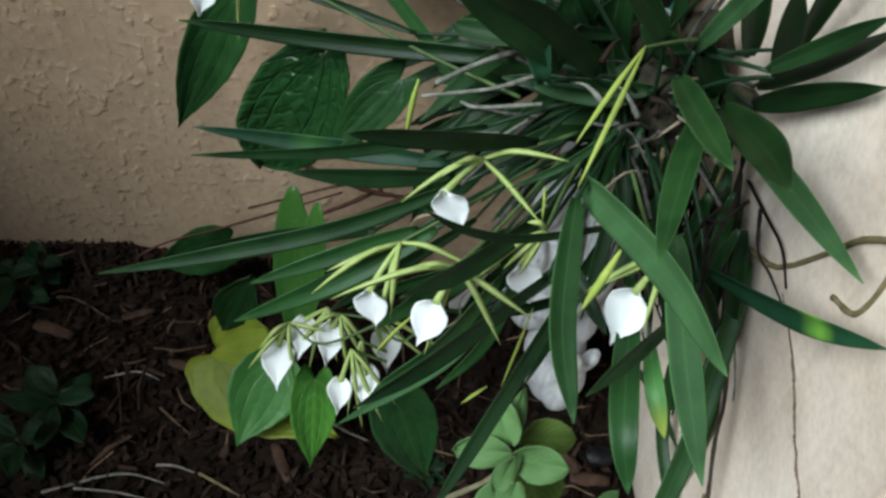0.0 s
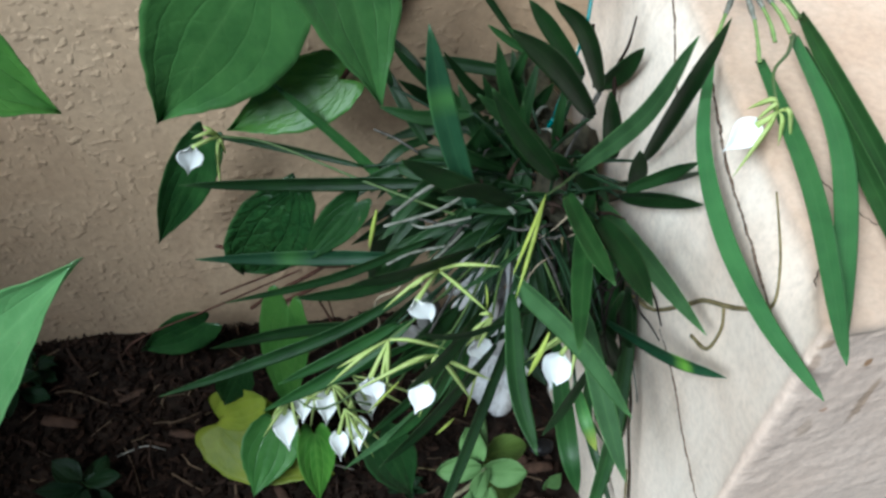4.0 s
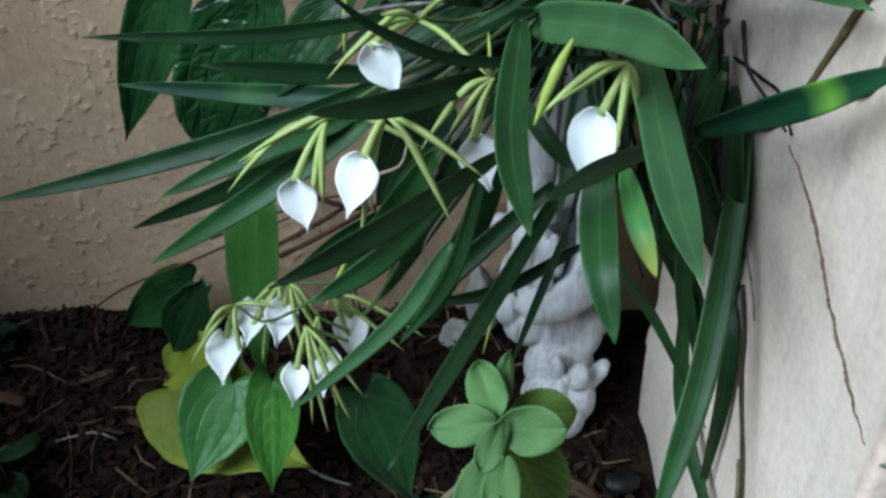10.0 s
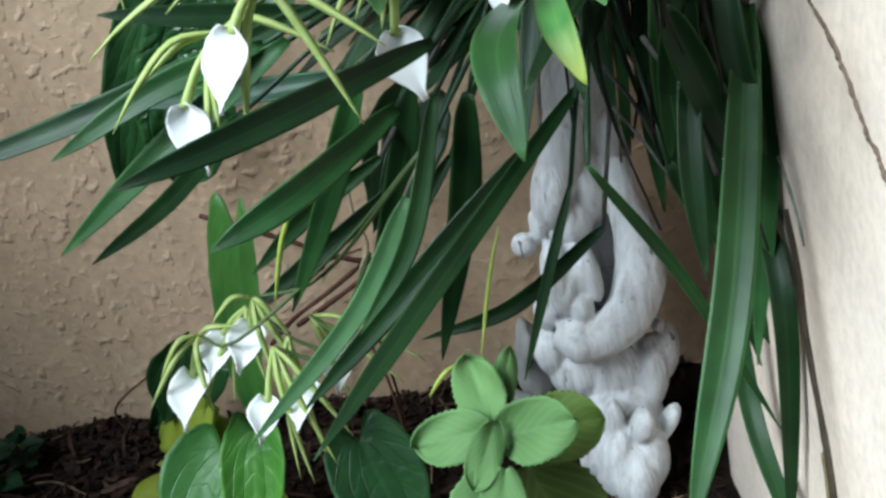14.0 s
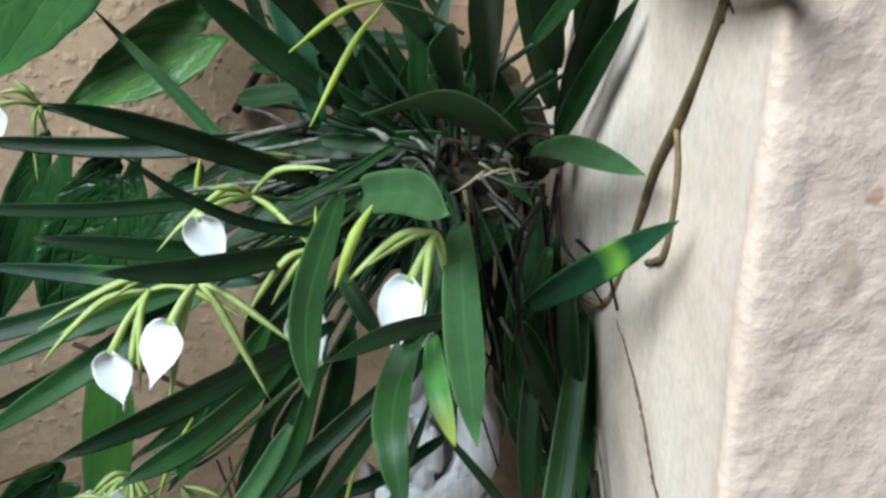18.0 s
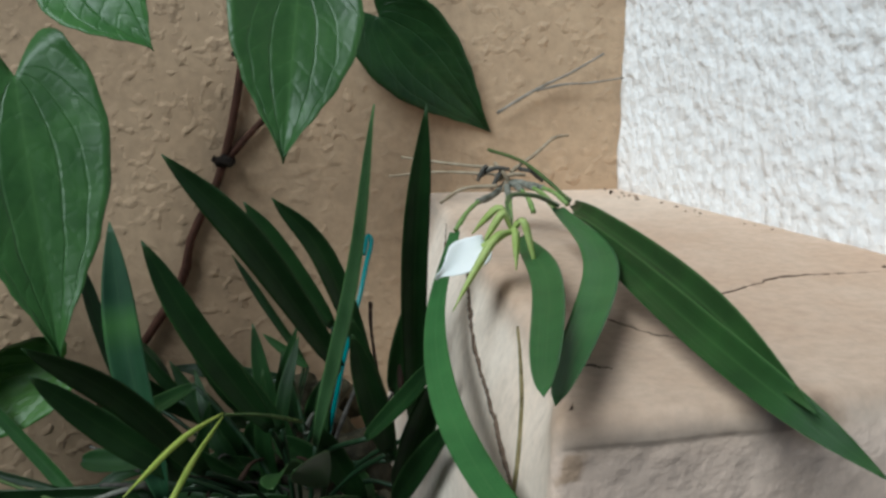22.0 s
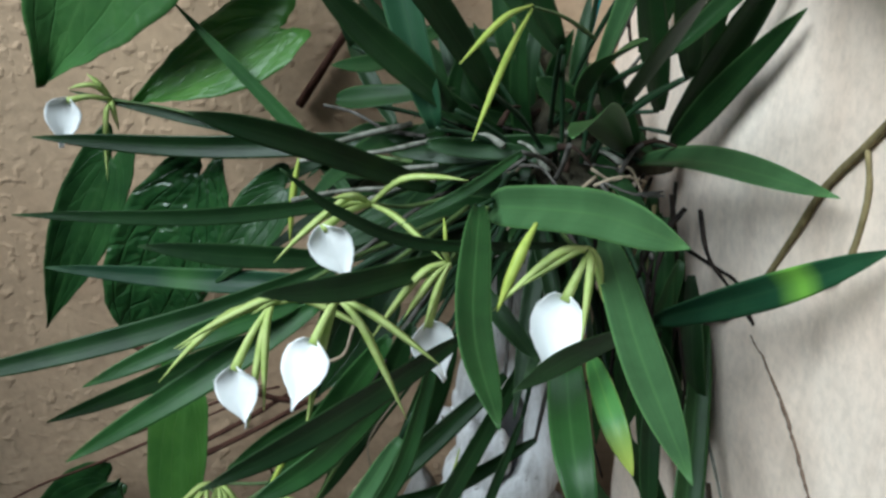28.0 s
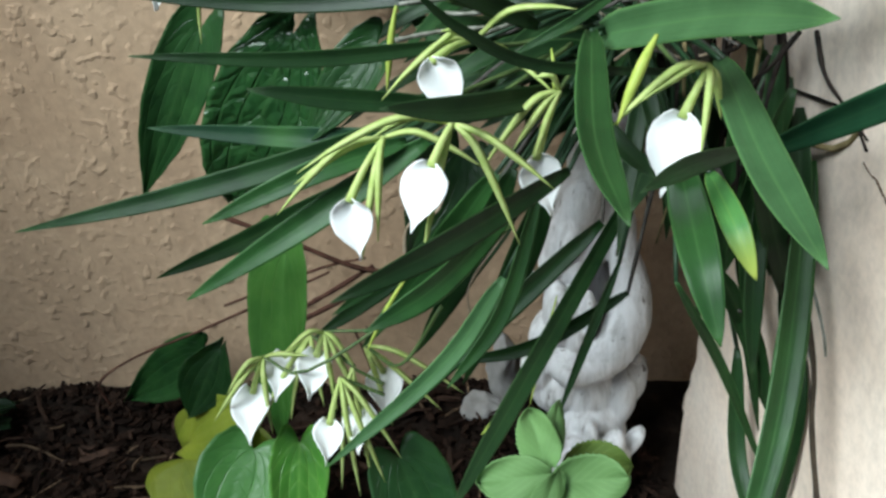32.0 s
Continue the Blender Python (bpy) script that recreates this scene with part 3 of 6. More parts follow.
def lip(at, axis, face, size, parent):
    """The white heart-shaped lip, cupped, with a drawn-out point and a rolled throat."""
    axis = axis.normalized()
    nor = (face - axis * face.dot(axis)).normalized()
    side = axis.cross(nor)
    rng = random.Random(round(1e5 * (at.x + at.y + at.z)))
    twist, tilt, deep = rng.uniform(-0.45, 0.45), rng.uniform(-0.10, 0.10), rng.uniform(0.13, 0.21)
    table = ((0, 0.3), (0.08, 0.66), (0.2, 0.95), (0.34, 1.0), (0.5, 0.88), (0.64, 0.62), (0.76, 0.34), (0.86, 0.14), (0.94, 0.05), (1, 0.0))
    rows = []
    for i in range(19):
        v = i / 18
        h = 0.47 * size * interp(table, v)
        turn = twist * (v - 0.3)
        across, out = side * math.cos(turn) + nor * math.sin(turn), nor * math.cos(turn) - side * math.sin(turn)
        row = []
        for k in range(-6, 7):
            c = k / 6
            z = size * (deep * abs(c) ** 1.6 * (1 - 0.5 * v) + tilt * c - 0.16 * (v - 0.4) ** 2 + 0.035 * math.sin(9 * v + 3 * c + 9 * tilt) * abs(c))
            z += size * 0.25 * max(0, 0.25 - v) * (abs(c) * 2 - 0.4)
            row.append(at + axis * (v * size * 1.42) + across * (c * h) + out * z)
        rows.append(row)
    bm = surface(rows)
    bmesh.ops.remove_doubles(bm, verts=bm.verts, dist=1e-6)
    bmesh.ops.solidify(bm, geom=bm.faces[:], thickness=0.0005)
    return part("lip", bm, lip_white, parent, "white waxy heart-shaped lip")


def sepal(a, b, sag, parent, r=0.0015):
    a, b = Vector(a), Vector(b)
    bow = (b - a).length
    ps = spline([a, a.lerp(b, 0.33) + Vector(sag) * (0.6 + 9 * bow), a.lerp(b, 0.7) + Vector(sag) * (0.3 + 7 * bow), b], 12)
    ts = tangents(ps)
    rows = []
    for i, (p, t) in enumerate(zip(ps, ts)):
        s = i / 12
        w = r * (0.45 + 1.0 * math.sin(math.pi * min(1, s * 0.9 + 0.1))) * (1 - s ** 5) + 0.0003
        up = Vector((0.1, -0.75, 0.65))
        e = t.cross(up).normalized()
        nn = e.cross(t)
        rows.append([p + e * w, p + nn * w * 0.45, p - e * w, p - nn * w * 0.35])
    return part("sepal", surface(rows, closed=True, caps=True), sepal_green, parent)


def flower(plant, hub, lip_at, lip_way, size, tips, stalk, face=(-0.1, -0.8, 0.5), droop=0.006):
    """One bloom: ovary tube, lip and narrow sepals; stalk: the bends back to the plant."""
    h = local(plant, Vector(hub))
    lc = local(plant, Vector(lip_at))
    way = Vector(lip_way).normalized()
    start = lc - way * size * 0.6
    bm = tube([h, (h + start) / 2 + Vector((0, -0.002, 0.002)), start + way * size * 0.1], [0.0018, 0.0022, 0.0030], 8, 8)
    body = part("flower", bm, sepal_green, plant, "white and lime orchid flower with narrow sepals")
    lip(start, way, Vector(face), size * 1.06, body)
    for k, tip in enumerate(tips):
        t = local(plant, Vector(tip))
        sepal(h, t, (0, -0.004, droop if k % 2 else droop * 1.8), body)
    if stalk:
        part("flower_stalk", tube([h] + [local(plant, Vector(q)) for q in stalk], [0.0012, 0.0015, 0.0018], 6, 12), stalk_green, plant)
    return body


def bud(plant, root, tip, r, mat=None):
    a, b = local(plant, Vector(root)), local(plant, Vector(tip))
    m = a.lerp(b, 0.45) + Vector((0, -0.003, 0.006))
    return part("flower_bud", tube([a, m, b], [r * 0.35, r * 0.7, r, r * 0.9, r * 0.15], 7, 12), mat or bud_green, plant, "slender yellow-green flower bud")


def root(plant, pts, r0, r1, mat, n=18, name="aerial_root"):
    return part(name, tube([local(plant, Vector(p)) for p in pts], [r0, (r0 + r1) / 2, r1], 6, n, 0.18, n), mat, plant)


# ---- the setting ----
PIER_X, PIER_Y, PIER_TOP = 0.245, 0.214, 0.80


def slab(lo, hi, cuts, amp, scale, mat, name, label, category, round_edges=0.0):
    """A wall block with a slightly uneven face."""
    bm = bmesh.new()
    bmesh.ops.create_cube(bm, size=1)
    for v in bm.verts:
        v.co = Vector([lo[k] + (v.co[k] + 0.5) * (hi[k] - lo[k]) for k in range(3)])
    if round_edges:
        bmesh.ops.bevel(bm, geom=[e for e in bm.edges], offset=round_edges, segments=4, profile=0.5, affect="EDGES")
    bmesh.ops.subdivide_edges(bm, edges=[e for e in bm.edges if e.calc_length() > 0.1], cuts=cuts, use_grid_fill=True)
    for v in bm.verts:
        v.co += noise.noise_vector(v.co * scale) * amp
    ob = part(name, bm, mat)
    return tagged(ob, label, category, kind="structure")


def wall_y(x):
    """The back wall runs slightly askew."""
    return 0.84 - 0.1 * x


def pier_x(y, z):
    """The low wall's side: a little battered."""
    s = min(z, PIER_TOP) / 0.8
    return PIER_X + 0.0125 * s + (y - PIER_Y) * (0.055 * s + 0.030 * step(0.55, 0.78, z))


def back_wall():
    xs = [-6 + 4.8 * i / 12 for i in range(12)] + [-1.2 + 2.2 * i / 110 for i in range(111)] + [1.6, 3.0]
    zs = [-0.3] + [-0.05 + 1.25 * i / 62 for i in range(63)] + [1.5, 2.0, 2.6]

    def front(x, z):
        p = Vector((x, wall_y(x), z))
        p.y += 0.004 * noise.noise(p * 4) + 0.0015 * noise.noise(p * 17)
        return p
    rows = [[Vector((x, wall_y(x) + 0.2, -0.3)) for x in xs]] + [[front(x, z) for x in xs] for z in zs] + [[Vector((x, wall_y(x) + 0.2, 2.6)) for x in xs]]
    return tagged(part("wall_back", surface(rows), wall_paint), "tan painted wall with rough sprayed render", "wall", kind="structure")


back_wall()
# unseen wall, added to block low light from the bed's left side
slab((-1.58, -3.0, -0.3), (-1.38, 0.97, 1.5), 6, 0.002, 6, wall_paint, "wall_shade_blocker", "plain tan wall added out of view to shade the bed's lower left", "wall")


def step(a, b, v):
    u = min(1.0, max(0.0, (v - a) / (b - a)))
    return u * u * (3 - 2 * u)


def pier():
    """The low wall: tight rounded front corner, worn top edge, a proud broken lip of paint along the front, a weathered front face."""
    r = 0.010
    n = 90
    plan = [(0.0, PIER_Y + r + (0.83 - PIER_Y - r) * (1 - i / n), (-1, 0)) for i in range(n + 1)]
    plan += [(r - r * math.cos(a), PIER_Y + r - r * math.sin(a), (-math.cos(a), -math.sin(a))) for a in [math.pi / 2 * i / 8 for i in range(1, 9)]]
    plan += [(r + 0.26 * i / 100, PIER_Y, (0, -1)) for i in range(1, 101)] + [(0.29 + 0.5 * i / 20, PIER_Y, (0, -1)) for i in range(1, 21)]
    plan += [(1.2, PIER_Y, (0, -1)), (1.2, 0.83, (1, 0))]
    zs = [-0.3 + 0.7 * i / 40 for i in range(40)] + [0.4 + 0.38 * i / 120 for i in range(120)] + [0.78 + 0.012 * i / 10 for i in range(11)]
    levels = [(z, 0.0) for z in zs]
    levels += [(0.792 + (PIER_TOP - 0.792) * math.sin(a), 0.008 * (1 - math.cos(a))) for a in [math.pi / 2 * i / 6 for i in range(1, 7)]]
    rows = []
    for z, inset in levels:
        row = []
        for x, y, d in plan:
            near = step(0.5, 0.9, -d[1])
            broken = 1 - step(0.093, 0.118, x + 0.012 * noise.noise((x * 60, 0, 1)))
            lip_line = 0.787 + 0.0015 * noise.noise((x * 35, 4, 0))
            groove = 0.0002 * math.exp(-((z - lip_line) / 0.0018) ** 2)
            proud = 0.0006 * step(lip_line, lip_line + 0.002, z)
            lip_in = near * (broken * (groove - proud) + (1 - broken) * 0.006 * step(0.775, 0.80, z))
            drop = 0.013 * max(0.0, (y - 0.45) / 0.34) * step(0.45, 0.79, z)
            # the worn top edge of the side is rounded far more than the front's
            worn = step(0.15, 0.9, -d[0]) * step(PIER_Y, PIER_Y + 0.07, y) * (0.016 + 0.006 * noise.noise((y * 11, z * 3, 2)))
            lift = step(0.72, PIER_TOP, z)
            inset_here = inset + worn * lift * lift
            p = Vector((pier_x(y, z) + x - d[0] * (inset_here + lip_in), y - d[1] * (inset_here + lip_in), z - drop))
            rough_face = 0.004 * noise.noise(p * 5) + 0.0012 * noise.noise(p * 19)
            rough_face += near * (0.0008 * noise.noise(p * 45) + 0.0005 * noise.noise(p * 110)) * (1 - step(0.78, 0.787, z))
            bead = 0.0016 * math.exp(-((abs(d[0]) - 0.75) / 0.25) ** 2) if abs(d[0]) < 0.99 else 0.0
            # its foot stops short of the back wall and leaves a dark gap there
            p.x += 0.30 * step(0.645, 0.665, y + 0.010 * noise.noise((0, 3, z * 14))) * (1 - step(0.30, 0.33, z)) * step(0.9, 1.0, -d[0])
            row.append(p + Vector((d[0], d[1], 0.0)) * (rough_face + bead))
        rows.append(row)
    bm = surface(rows)
    bm.verts.ensure_lookup_table()
    ring = bm.verts[-len(plan):]
    # the top: strips across from the side, and a narrow one along the front
    m = n - 1
    side, edge = ring[:m + 1], ring[m:-1]
    far = [bm.verts.new((ring[-1].co.x, v.co.y, v.co.z)) for v in side]
    for i in range(m):
        bm.faces.new((side[i], side[i + 1], far[i + 1], far[i]))
    inner, reach = [side[m]], side[m].co.x
    for v in edge[1:]:
        reach = max(reach + 0.00005, v.co.x)
        inner.append(bm.verts.new((reach, side[m].co.y, side[m].co.z)))
    for i in range(1, len(edge)):
        bm.faces.new((edge[i - 1], edge[i], inner[i], inner[i - 1])[1 if i == 1 else 0:])
    return tagged(part("wall_pier", bm, pier_paint), "cream-pink painted low wall with worn edges and rust stains", "wall", kind="structure")


low_wall = pier()


def white_wall():
    """The wall that stands on the low one, turned a little from square."""
    n = 60
    rows = []
    for i in range(n + 1):
        y = 0.79 - 0.565 * (i / n)
        row = []
        for k in range(n + 1):
            p = Vector((0.52 + 0.093 * (0.79 - y), y, PIER_TOP - 0.02 + 0.9 * k / n))
            row.append(p + Vector((-1, 0, 0)) * (0.003 * noise.noise(p * 14) + 0.002 * noise.noise(p * 40)))
        rows.append(row + [row[-1] + Vector((0.2, 0.02, 0)), row[0] + Vector((0.2, 0.02, 0))])
    bm = surface(rows, closed=True, caps=True)
    bmesh.ops.recalc_face_normals(bm, faces=bm.faces)
    return tagged(part("wall_white", bm, white_paint), "white wall with coarse sprayed render", "wall", kind="structure")


white_wall()


def ground_height(x, y):
    near = max(0.0, 1 - (abs(x + 0.1) / 2.5) ** 2) * max(0.0, 1 - (abs(y - 0.4) / 2.5) ** 2)
    return near * (0.016 * noise.noise((x * 7, y * 7, 0)) + 0.008 * noise.noise((x * 22, y * 22, 3)) + 0.004 * noise.noise((x * 60, y * 60, 5)))


def graded(lo, hi, far):
    inner = [lo + (hi - lo) * i / 120 for i in range(121)]
    outer = [hi + 0.4 * 1.55 ** i for i in range(14)]
    outer = [v for v in outer if v < far] + [far]
    return [lo - (v - hi) for v in reversed(outer)] + inner + outer


def ground():
    xs, ys = graded(-1.3, 0.5, 900), graded(-0.6, 0.95, 900)
    bm = surface([[Vector((x, y, ground_height(x, y) - 0.004)) for x in xs] for y in ys])
    tagged(part("ground", bm, soil), "dark damp soil of a narrow planting bed", "ground", kind="structure")


ground()


# ---- litter on the soil ----
def litter(name, count, mat, length, width, label, seed, lift=0.004):
    rng = random.Random(seed)
    verts, faces = [], []
    for _ in range(count):
        x, y = rng.uniform(-1.1, 0.232), rng.uniform(0.05, 0.93)
        y = min(y, wall_y(x) - 0.01)
        z = ground_height(x, y) + rng.uniform(0, lift)
        yaw, pitch = rng.uniform(0, 6.283), rng.gauss(0, 0.25)
        l, w, h = rng.uniform(*length), rng.uniform(*width), rng.uniform(0.0008, 0.003)
        m = Matrix.Translation((x, y, z)) @ Euler((rng.gauss(0, 0.3), pitch, yaw)).to_matrix().to_4x4()
        k = len(verts)
        bend = rng.uniform(-0.2, 0.2) * l
        for sx, dz in ((-0.5, 0), (0.0, bend * 0.3), (0.5, 0)):
            ww = w * (1 if sx == 0 else rng.uniform(0.3, 0.8))
            for sy, sz in ((-1, 0), (1, 0), (1, 1), (-1, 1)):
                verts.append(m @ Vector((sx * l, sy * ww / 2 + (bend if sx == 0 else 0), sz * h + dz)))
        for a in (0, 4):
            for q in range(4):
                r = (q + 1) % 4
                faces.append((k + a + q, k + a + r, k + a + 4 + r, k + a + 4 + q))
        faces += [(k, k + 3, k + 2, k + 1), (k + 8, k + 9, k + 10, k + 11)]
    me = bpy.data.meshes.new(name)
    me.from_pydata([tuple(v) for v in verts], [], faces)
    me.materials.append(mat)
    return tagged(new(name, me), label, "mulch", kind="stuff")


litter("bark_mulch", 12000, mulch, (0.002, 0.024), (0.0015, 0.010), "dark brown bark mulch chips on the soil", 3)
litter("bark_strips", 330, bark_strip, (0.02, 0.08), (0.002, 0.007), "reddish brown strips of bark over the mulch", 21, 0.008)
litter("dry_litter", 190, litter_pale, (0.015, 0.07), (0.0012, 0.003), "pale dry straw and twig litter", 8, 0.010)

orchid = thing("orchid", (0.16, 0.62, 0.55), "large strap-leaved orchid with white flowers tied to the wall", "orchid")
small_orchid = thing("small_orchid", (0.29, 0.45, 0.79), "small orchid with hanging soft green leaves on the low wall", "orchid")
vine = thing("vine", (-0.1, 0.86, 0.0), "broad heart-leaved vine climbing the tan wall", "vine")
herb = thing("herb", (0.05, 0.40, 0.0), "low herb with toothed matt green leaves", "herb")
ground_leaf = thing("seedling_leaf", (0.2, 0.46, 0.0), "single upright seedling leaf in the soil", "seedling")

strap_leaf(orchid, [(0.014, 0.500, 0.540), (-0.080, 0.470, 0.523), (-0.178, 0.455, 0.508), (-0.276, 0.440, 0.500)], 0.0158, leaf_dark, face=(0.13, -0.90, 0.41))
strap_leaf(orchid, [(0.087, 0.460, 0.559), (0.019, 0.380, 0.585), (-0.027, 0.335, 0.608)], 0.0155, leaf_dark, face=(0.75, -0.53, 0.39))
strap_leaf(orchid, [(0.006, 0.600, 0.466), (-0.106, 0.620, 0.468), (-0.238, 0.630, 0.485)], 0.0195, leaf_faded, face=(-0.07, -0.87, 0.49))
strap_leaf(orchid, [(0.065, 0.600, 0.588), (-0.093, 0.640, 0.577), (-0.233, 0.655, 0.588)], 0.0188, leaf_dark, face=(-0.17, -0.93, 0.33))
strap_leaf(orchid, [(0.036, 0.540, 0.567), (-0.075, 0.500, 0.578), (-0.186, 0.473, 0.599)], 0.0114, leaf_dark, face=(0.32, -0.87, 0.37))
strap_leaf(orchid, [(0.010, 0.520, 0.530), (-0.061, 0.500, 0.548), (-0.121, 0.490, 0.565)], 0.0157, leaf_dark, face=(0.30, -0.87, 0.40))
strap_leaf(orchid, [(0.073, 0.500, 0.588), (-0.008, 0.440, 0.647), (-0.062, 0.413, 0.676)], 0.0165, leaf_dark, face=(0.58, -0.81, 0.08))
strap_leaf(orchid, [(-0.024, 0.660, 0.570), (-0.119, 0.700, 0.582), (-0.219, 0.723, 0.605)], 0.0097, leaf_dark, face=(-0.22, -0.89, 0.40))
strap_leaf(orchid, [(0.151, 0.430, 0.576), (0.060, 0.390, 0.602), (0.016, 0.370, 0.632), (-0.011, 0.360, 0.662)], 0.0070, leaf_dark, face=(0.47, -0.86, 0.19))
strap_leaf(orchid, [(-0.019, 0.460, 0.532), (-0.082, 0.440, 0.524), (-0.153, 0.430, 0.500)], 0.0160, leaf_mid, face=(0.08, -0.87, 0.49))
strap_leaf(orchid, [(-0.057, 0.500, 0.485), (-0.148, 0.550, 0.419), (-0.247, 0.579, 0.368)], 0.0164, leaf_dark, face=(-0.50, -0.82, 0.26))
strap_leaf(orchid, [(-0.005, 0.460, 0.531), (-0.087, 0.440, 0.490), (-0.178, 0.437, 0.438)], 0.0192, leaf_mid, face=(-0.10, -0.90, 0.42))
strap_leaf(orchid, [(0.080, 0.420, 0.522), (-0.003, 0.350, 0.517), (-0.062, 0.309, 0.515)], 0.0155, leaf_dark, face=(0.57, -0.75, 0.35))
strap_leaf(orchid, [(0.047, 0.450, 0.482), (-0.006, 0.390, 0.466), (-0.053, 0.362, 0.454)], 0.0181, leaf_mid, face=(0.51, -0.73, 0.45))
strap_leaf(orchid, [(0.033, 0.600, 0.388), (-0.056, 0.560, 0.349), (-0.116, 0.530, 0.325)], 0.0157, leaf_dark, face=(0.29, -0.90, 0.32))
strap_leaf(orchid, [(0.068, 0.470, 0.479), (0.037, 0.440, 0.403), (-0.006, 0.421, 0.354)], 0.0132, leaf_mid, face=(0.20, -0.95, 0.25))
strap_leaf(orchid, [(0.040, 0.450, 0.426), (-0.009, 0.440, 0.359), (-0.103, 0.425, 0.282)], 0.0148, leaf_bright, face=(-0.25, -0.88, 0.40))
strap_leaf(orchid, [(0.158, 0.545, 0.443), (0.046, 0.380, 0.391), (-0.012, 0.295, 0.364)], 0.0138, leaf_dark, face=(-0.06, -0.74, 0.67))
strap_leaf(orchid, [(0.092, 0.420, 0.609), (0.077, 0.330, 0.586), (0.080, 0.266, 0.572)], 0.0186, leaf_mid, face=(-0.12, -0.22, 0.97))
strap_leaf(orchid, [(0.139, 0.400, 0.543), (0.117, 0.285, 0.549), (0.119, 0.245, 0.517)], 0.0192, leaf_mid, face=(-0.18, -0.14, 0.97))
strap_leaf(orchid, [(0.140, 0.340, 0.555), (0.140, 0.300, 0.548), (0.146, 0.279, 0.528)], 0.0130, leaf_yellowing, face=(-0.33, -0.41, 0.85))
strap_leaf(orchid, [(0.161, 0.400, 0.593), (0.155, 0.310, 0.576), (0.152, 0.227, 0.568)], 0.0213, leaf_bright, face=(-0.38, -0.11, 0.92))
strap_leaf(orchid, [(0.104, 0.444, 0.598), (0.134, 0.330, 0.642), (0.145, 0.240, 0.668)], 0.0235, leaf_bright, face=(-0.95, -0.09, 0.31), base=0.95)
strap_leaf(orchid, [(0.205, 0.430, 0.518), (0.226, 0.330, 0.594), (0.246, 0.272, 0.644)], 0.0175, leaf_spotted, face=(-0.96, -0.28, -0.04))
strap_leaf(orchid, [(0.165, 0.360, 0.556), (0.120, 0.310, 0.576), (0.088, 0.280, 0.581)], 0.0107, leaf_dark, face=(0.63, -0.39, 0.67))
strap_leaf(orchid, [(0.089, 0.400, 0.569), (0.102, 0.370, 0.558), (0.112, 0.345, 0.553)], 0.0115, leaf_dark, face=(-0.44, -0.41, 0.80))
strap_leaf(orchid, [(0.224, 0.541, 0.583), (0.229, 0.430, 0.624), (0.243, 0.314, 0.650)], 0.0200, leaf_bright, face=(-0.62, -0.23, 0.75))
strap_leaf(orchid, [(0.248, 0.454, 0.497), (0.205, 0.350, 0.384), (0.160, 0.279, 0.294)], 0.0208, leaf_mid, face=(-0.05, -0.75, 0.66))
strap_leaf(orchid, [(0.248, 0.463, 0.380), (0.244, 0.403, 0.322), (0.237, 0.398, 0.143)], 0.0138, leaf_dark, face=(-0.19, -0.94, 0.27))
strap_leaf(orchid, [(0.236, 0.500, 0.302), (0.232, 0.450, 0.209), (0.238, 0.335, 0.170)], 0.0143, leaf_dark, face=(-0.17, -0.62, 0.77))
strap_leaf(orchid, [(0.147, 0.400, 0.445), (0.193, 0.420, 0.351), (0.241, 0.417, 0.231)], 0.0079, leaf_mid, face=(0.13, -0.99, -0.02))
strap_leaf(orchid, [(0.017, 0.630, 0.528), (-0.024, 0.670, 0.572), (-0.123, 0.720, 0.678)], 0.0135, leaf_mid, face=(-0.06, -0.88, 0.47))
strap_leaf(orchid, [(0.077, 0.530, 0.620), (0.055, 0.565, 0.722), (0.046, 0.595, 0.810)], 0.0263, leaf_faded, face=(-0.12, -0.95, 0.30))
strap_leaf(orchid, [(0.154, 0.500, 0.679), (0.111, 0.490, 0.754), (0.081, 0.490, 0.817)], 0.0205, leaf_dark, face=(0.22, -0.97, 0.04))
strap_leaf(orchid, [(0.162, 0.530, 0.665), (0.125, 0.540, 0.712), (0.083, 0.550, 0.758)], 0.0190, leaf_dark, face=(0.10, -0.95, 0.29))
strap_leaf(orchid, [(0.207, 0.560, 0.698), (0.146, 0.520, 0.806), (0.096, 0.500, 0.869)], 0.0225, leaf_dark, face=(0.28, -0.95, -0.15))
strap_leaf(orchid, [(0.234, 0.610, 0.682), (0.199, 0.595, 0.778), (0.163, 0.589, 0.824)], 0.0190, leaf_dark, face=(0.12, -0.99, -0.09))
strap_leaf(orchid, [(0.206, 0.600, 0.717), (0.169, 0.600, 0.778), (0.142, 0.600, 0.820)], 0.0179, leaf_dark, face=(0.09, -0.99, 0.06))
strap_leaf(orchid, [(0.186, 0.531, 0.649), (0.210, 0.455, 0.792), (0.219, 0.420, 0.903)], 0.0185, leaf_bright, face=(-0.88, -0.44, 0.18))
strap_leaf(orchid, [(0.260, 0.531, 0.651), (0.250, 0.470, 0.797), (0.252, 0.437, 0.901)], 0.0179, leaf_dark, face=(-0.19, -0.92, -0.35))
strap_leaf(orchid, [(0.234, 0.490, 0.659), (0.219, 0.465, 0.713), (0.206, 0.444, 0.762)], 0.0195, leaf_dark, face=(0.10, -0.92, -0.38))
strap_leaf(orchid, [(0.244, 0.534, 0.595), (0.254, 0.474, 0.655), (0.263, 0.410, 0.715)], 0.0190, leaf_dark, face=(-0.70, -0.62, 0.20))
strap_leaf(orchid, [(0.248, 0.550, 0.600), (0.254, 0.480, 0.680), (0.260, 0.420, 0.749)], 0.0201, leaf_dark, face=(-0.45, -0.69, -0.57))
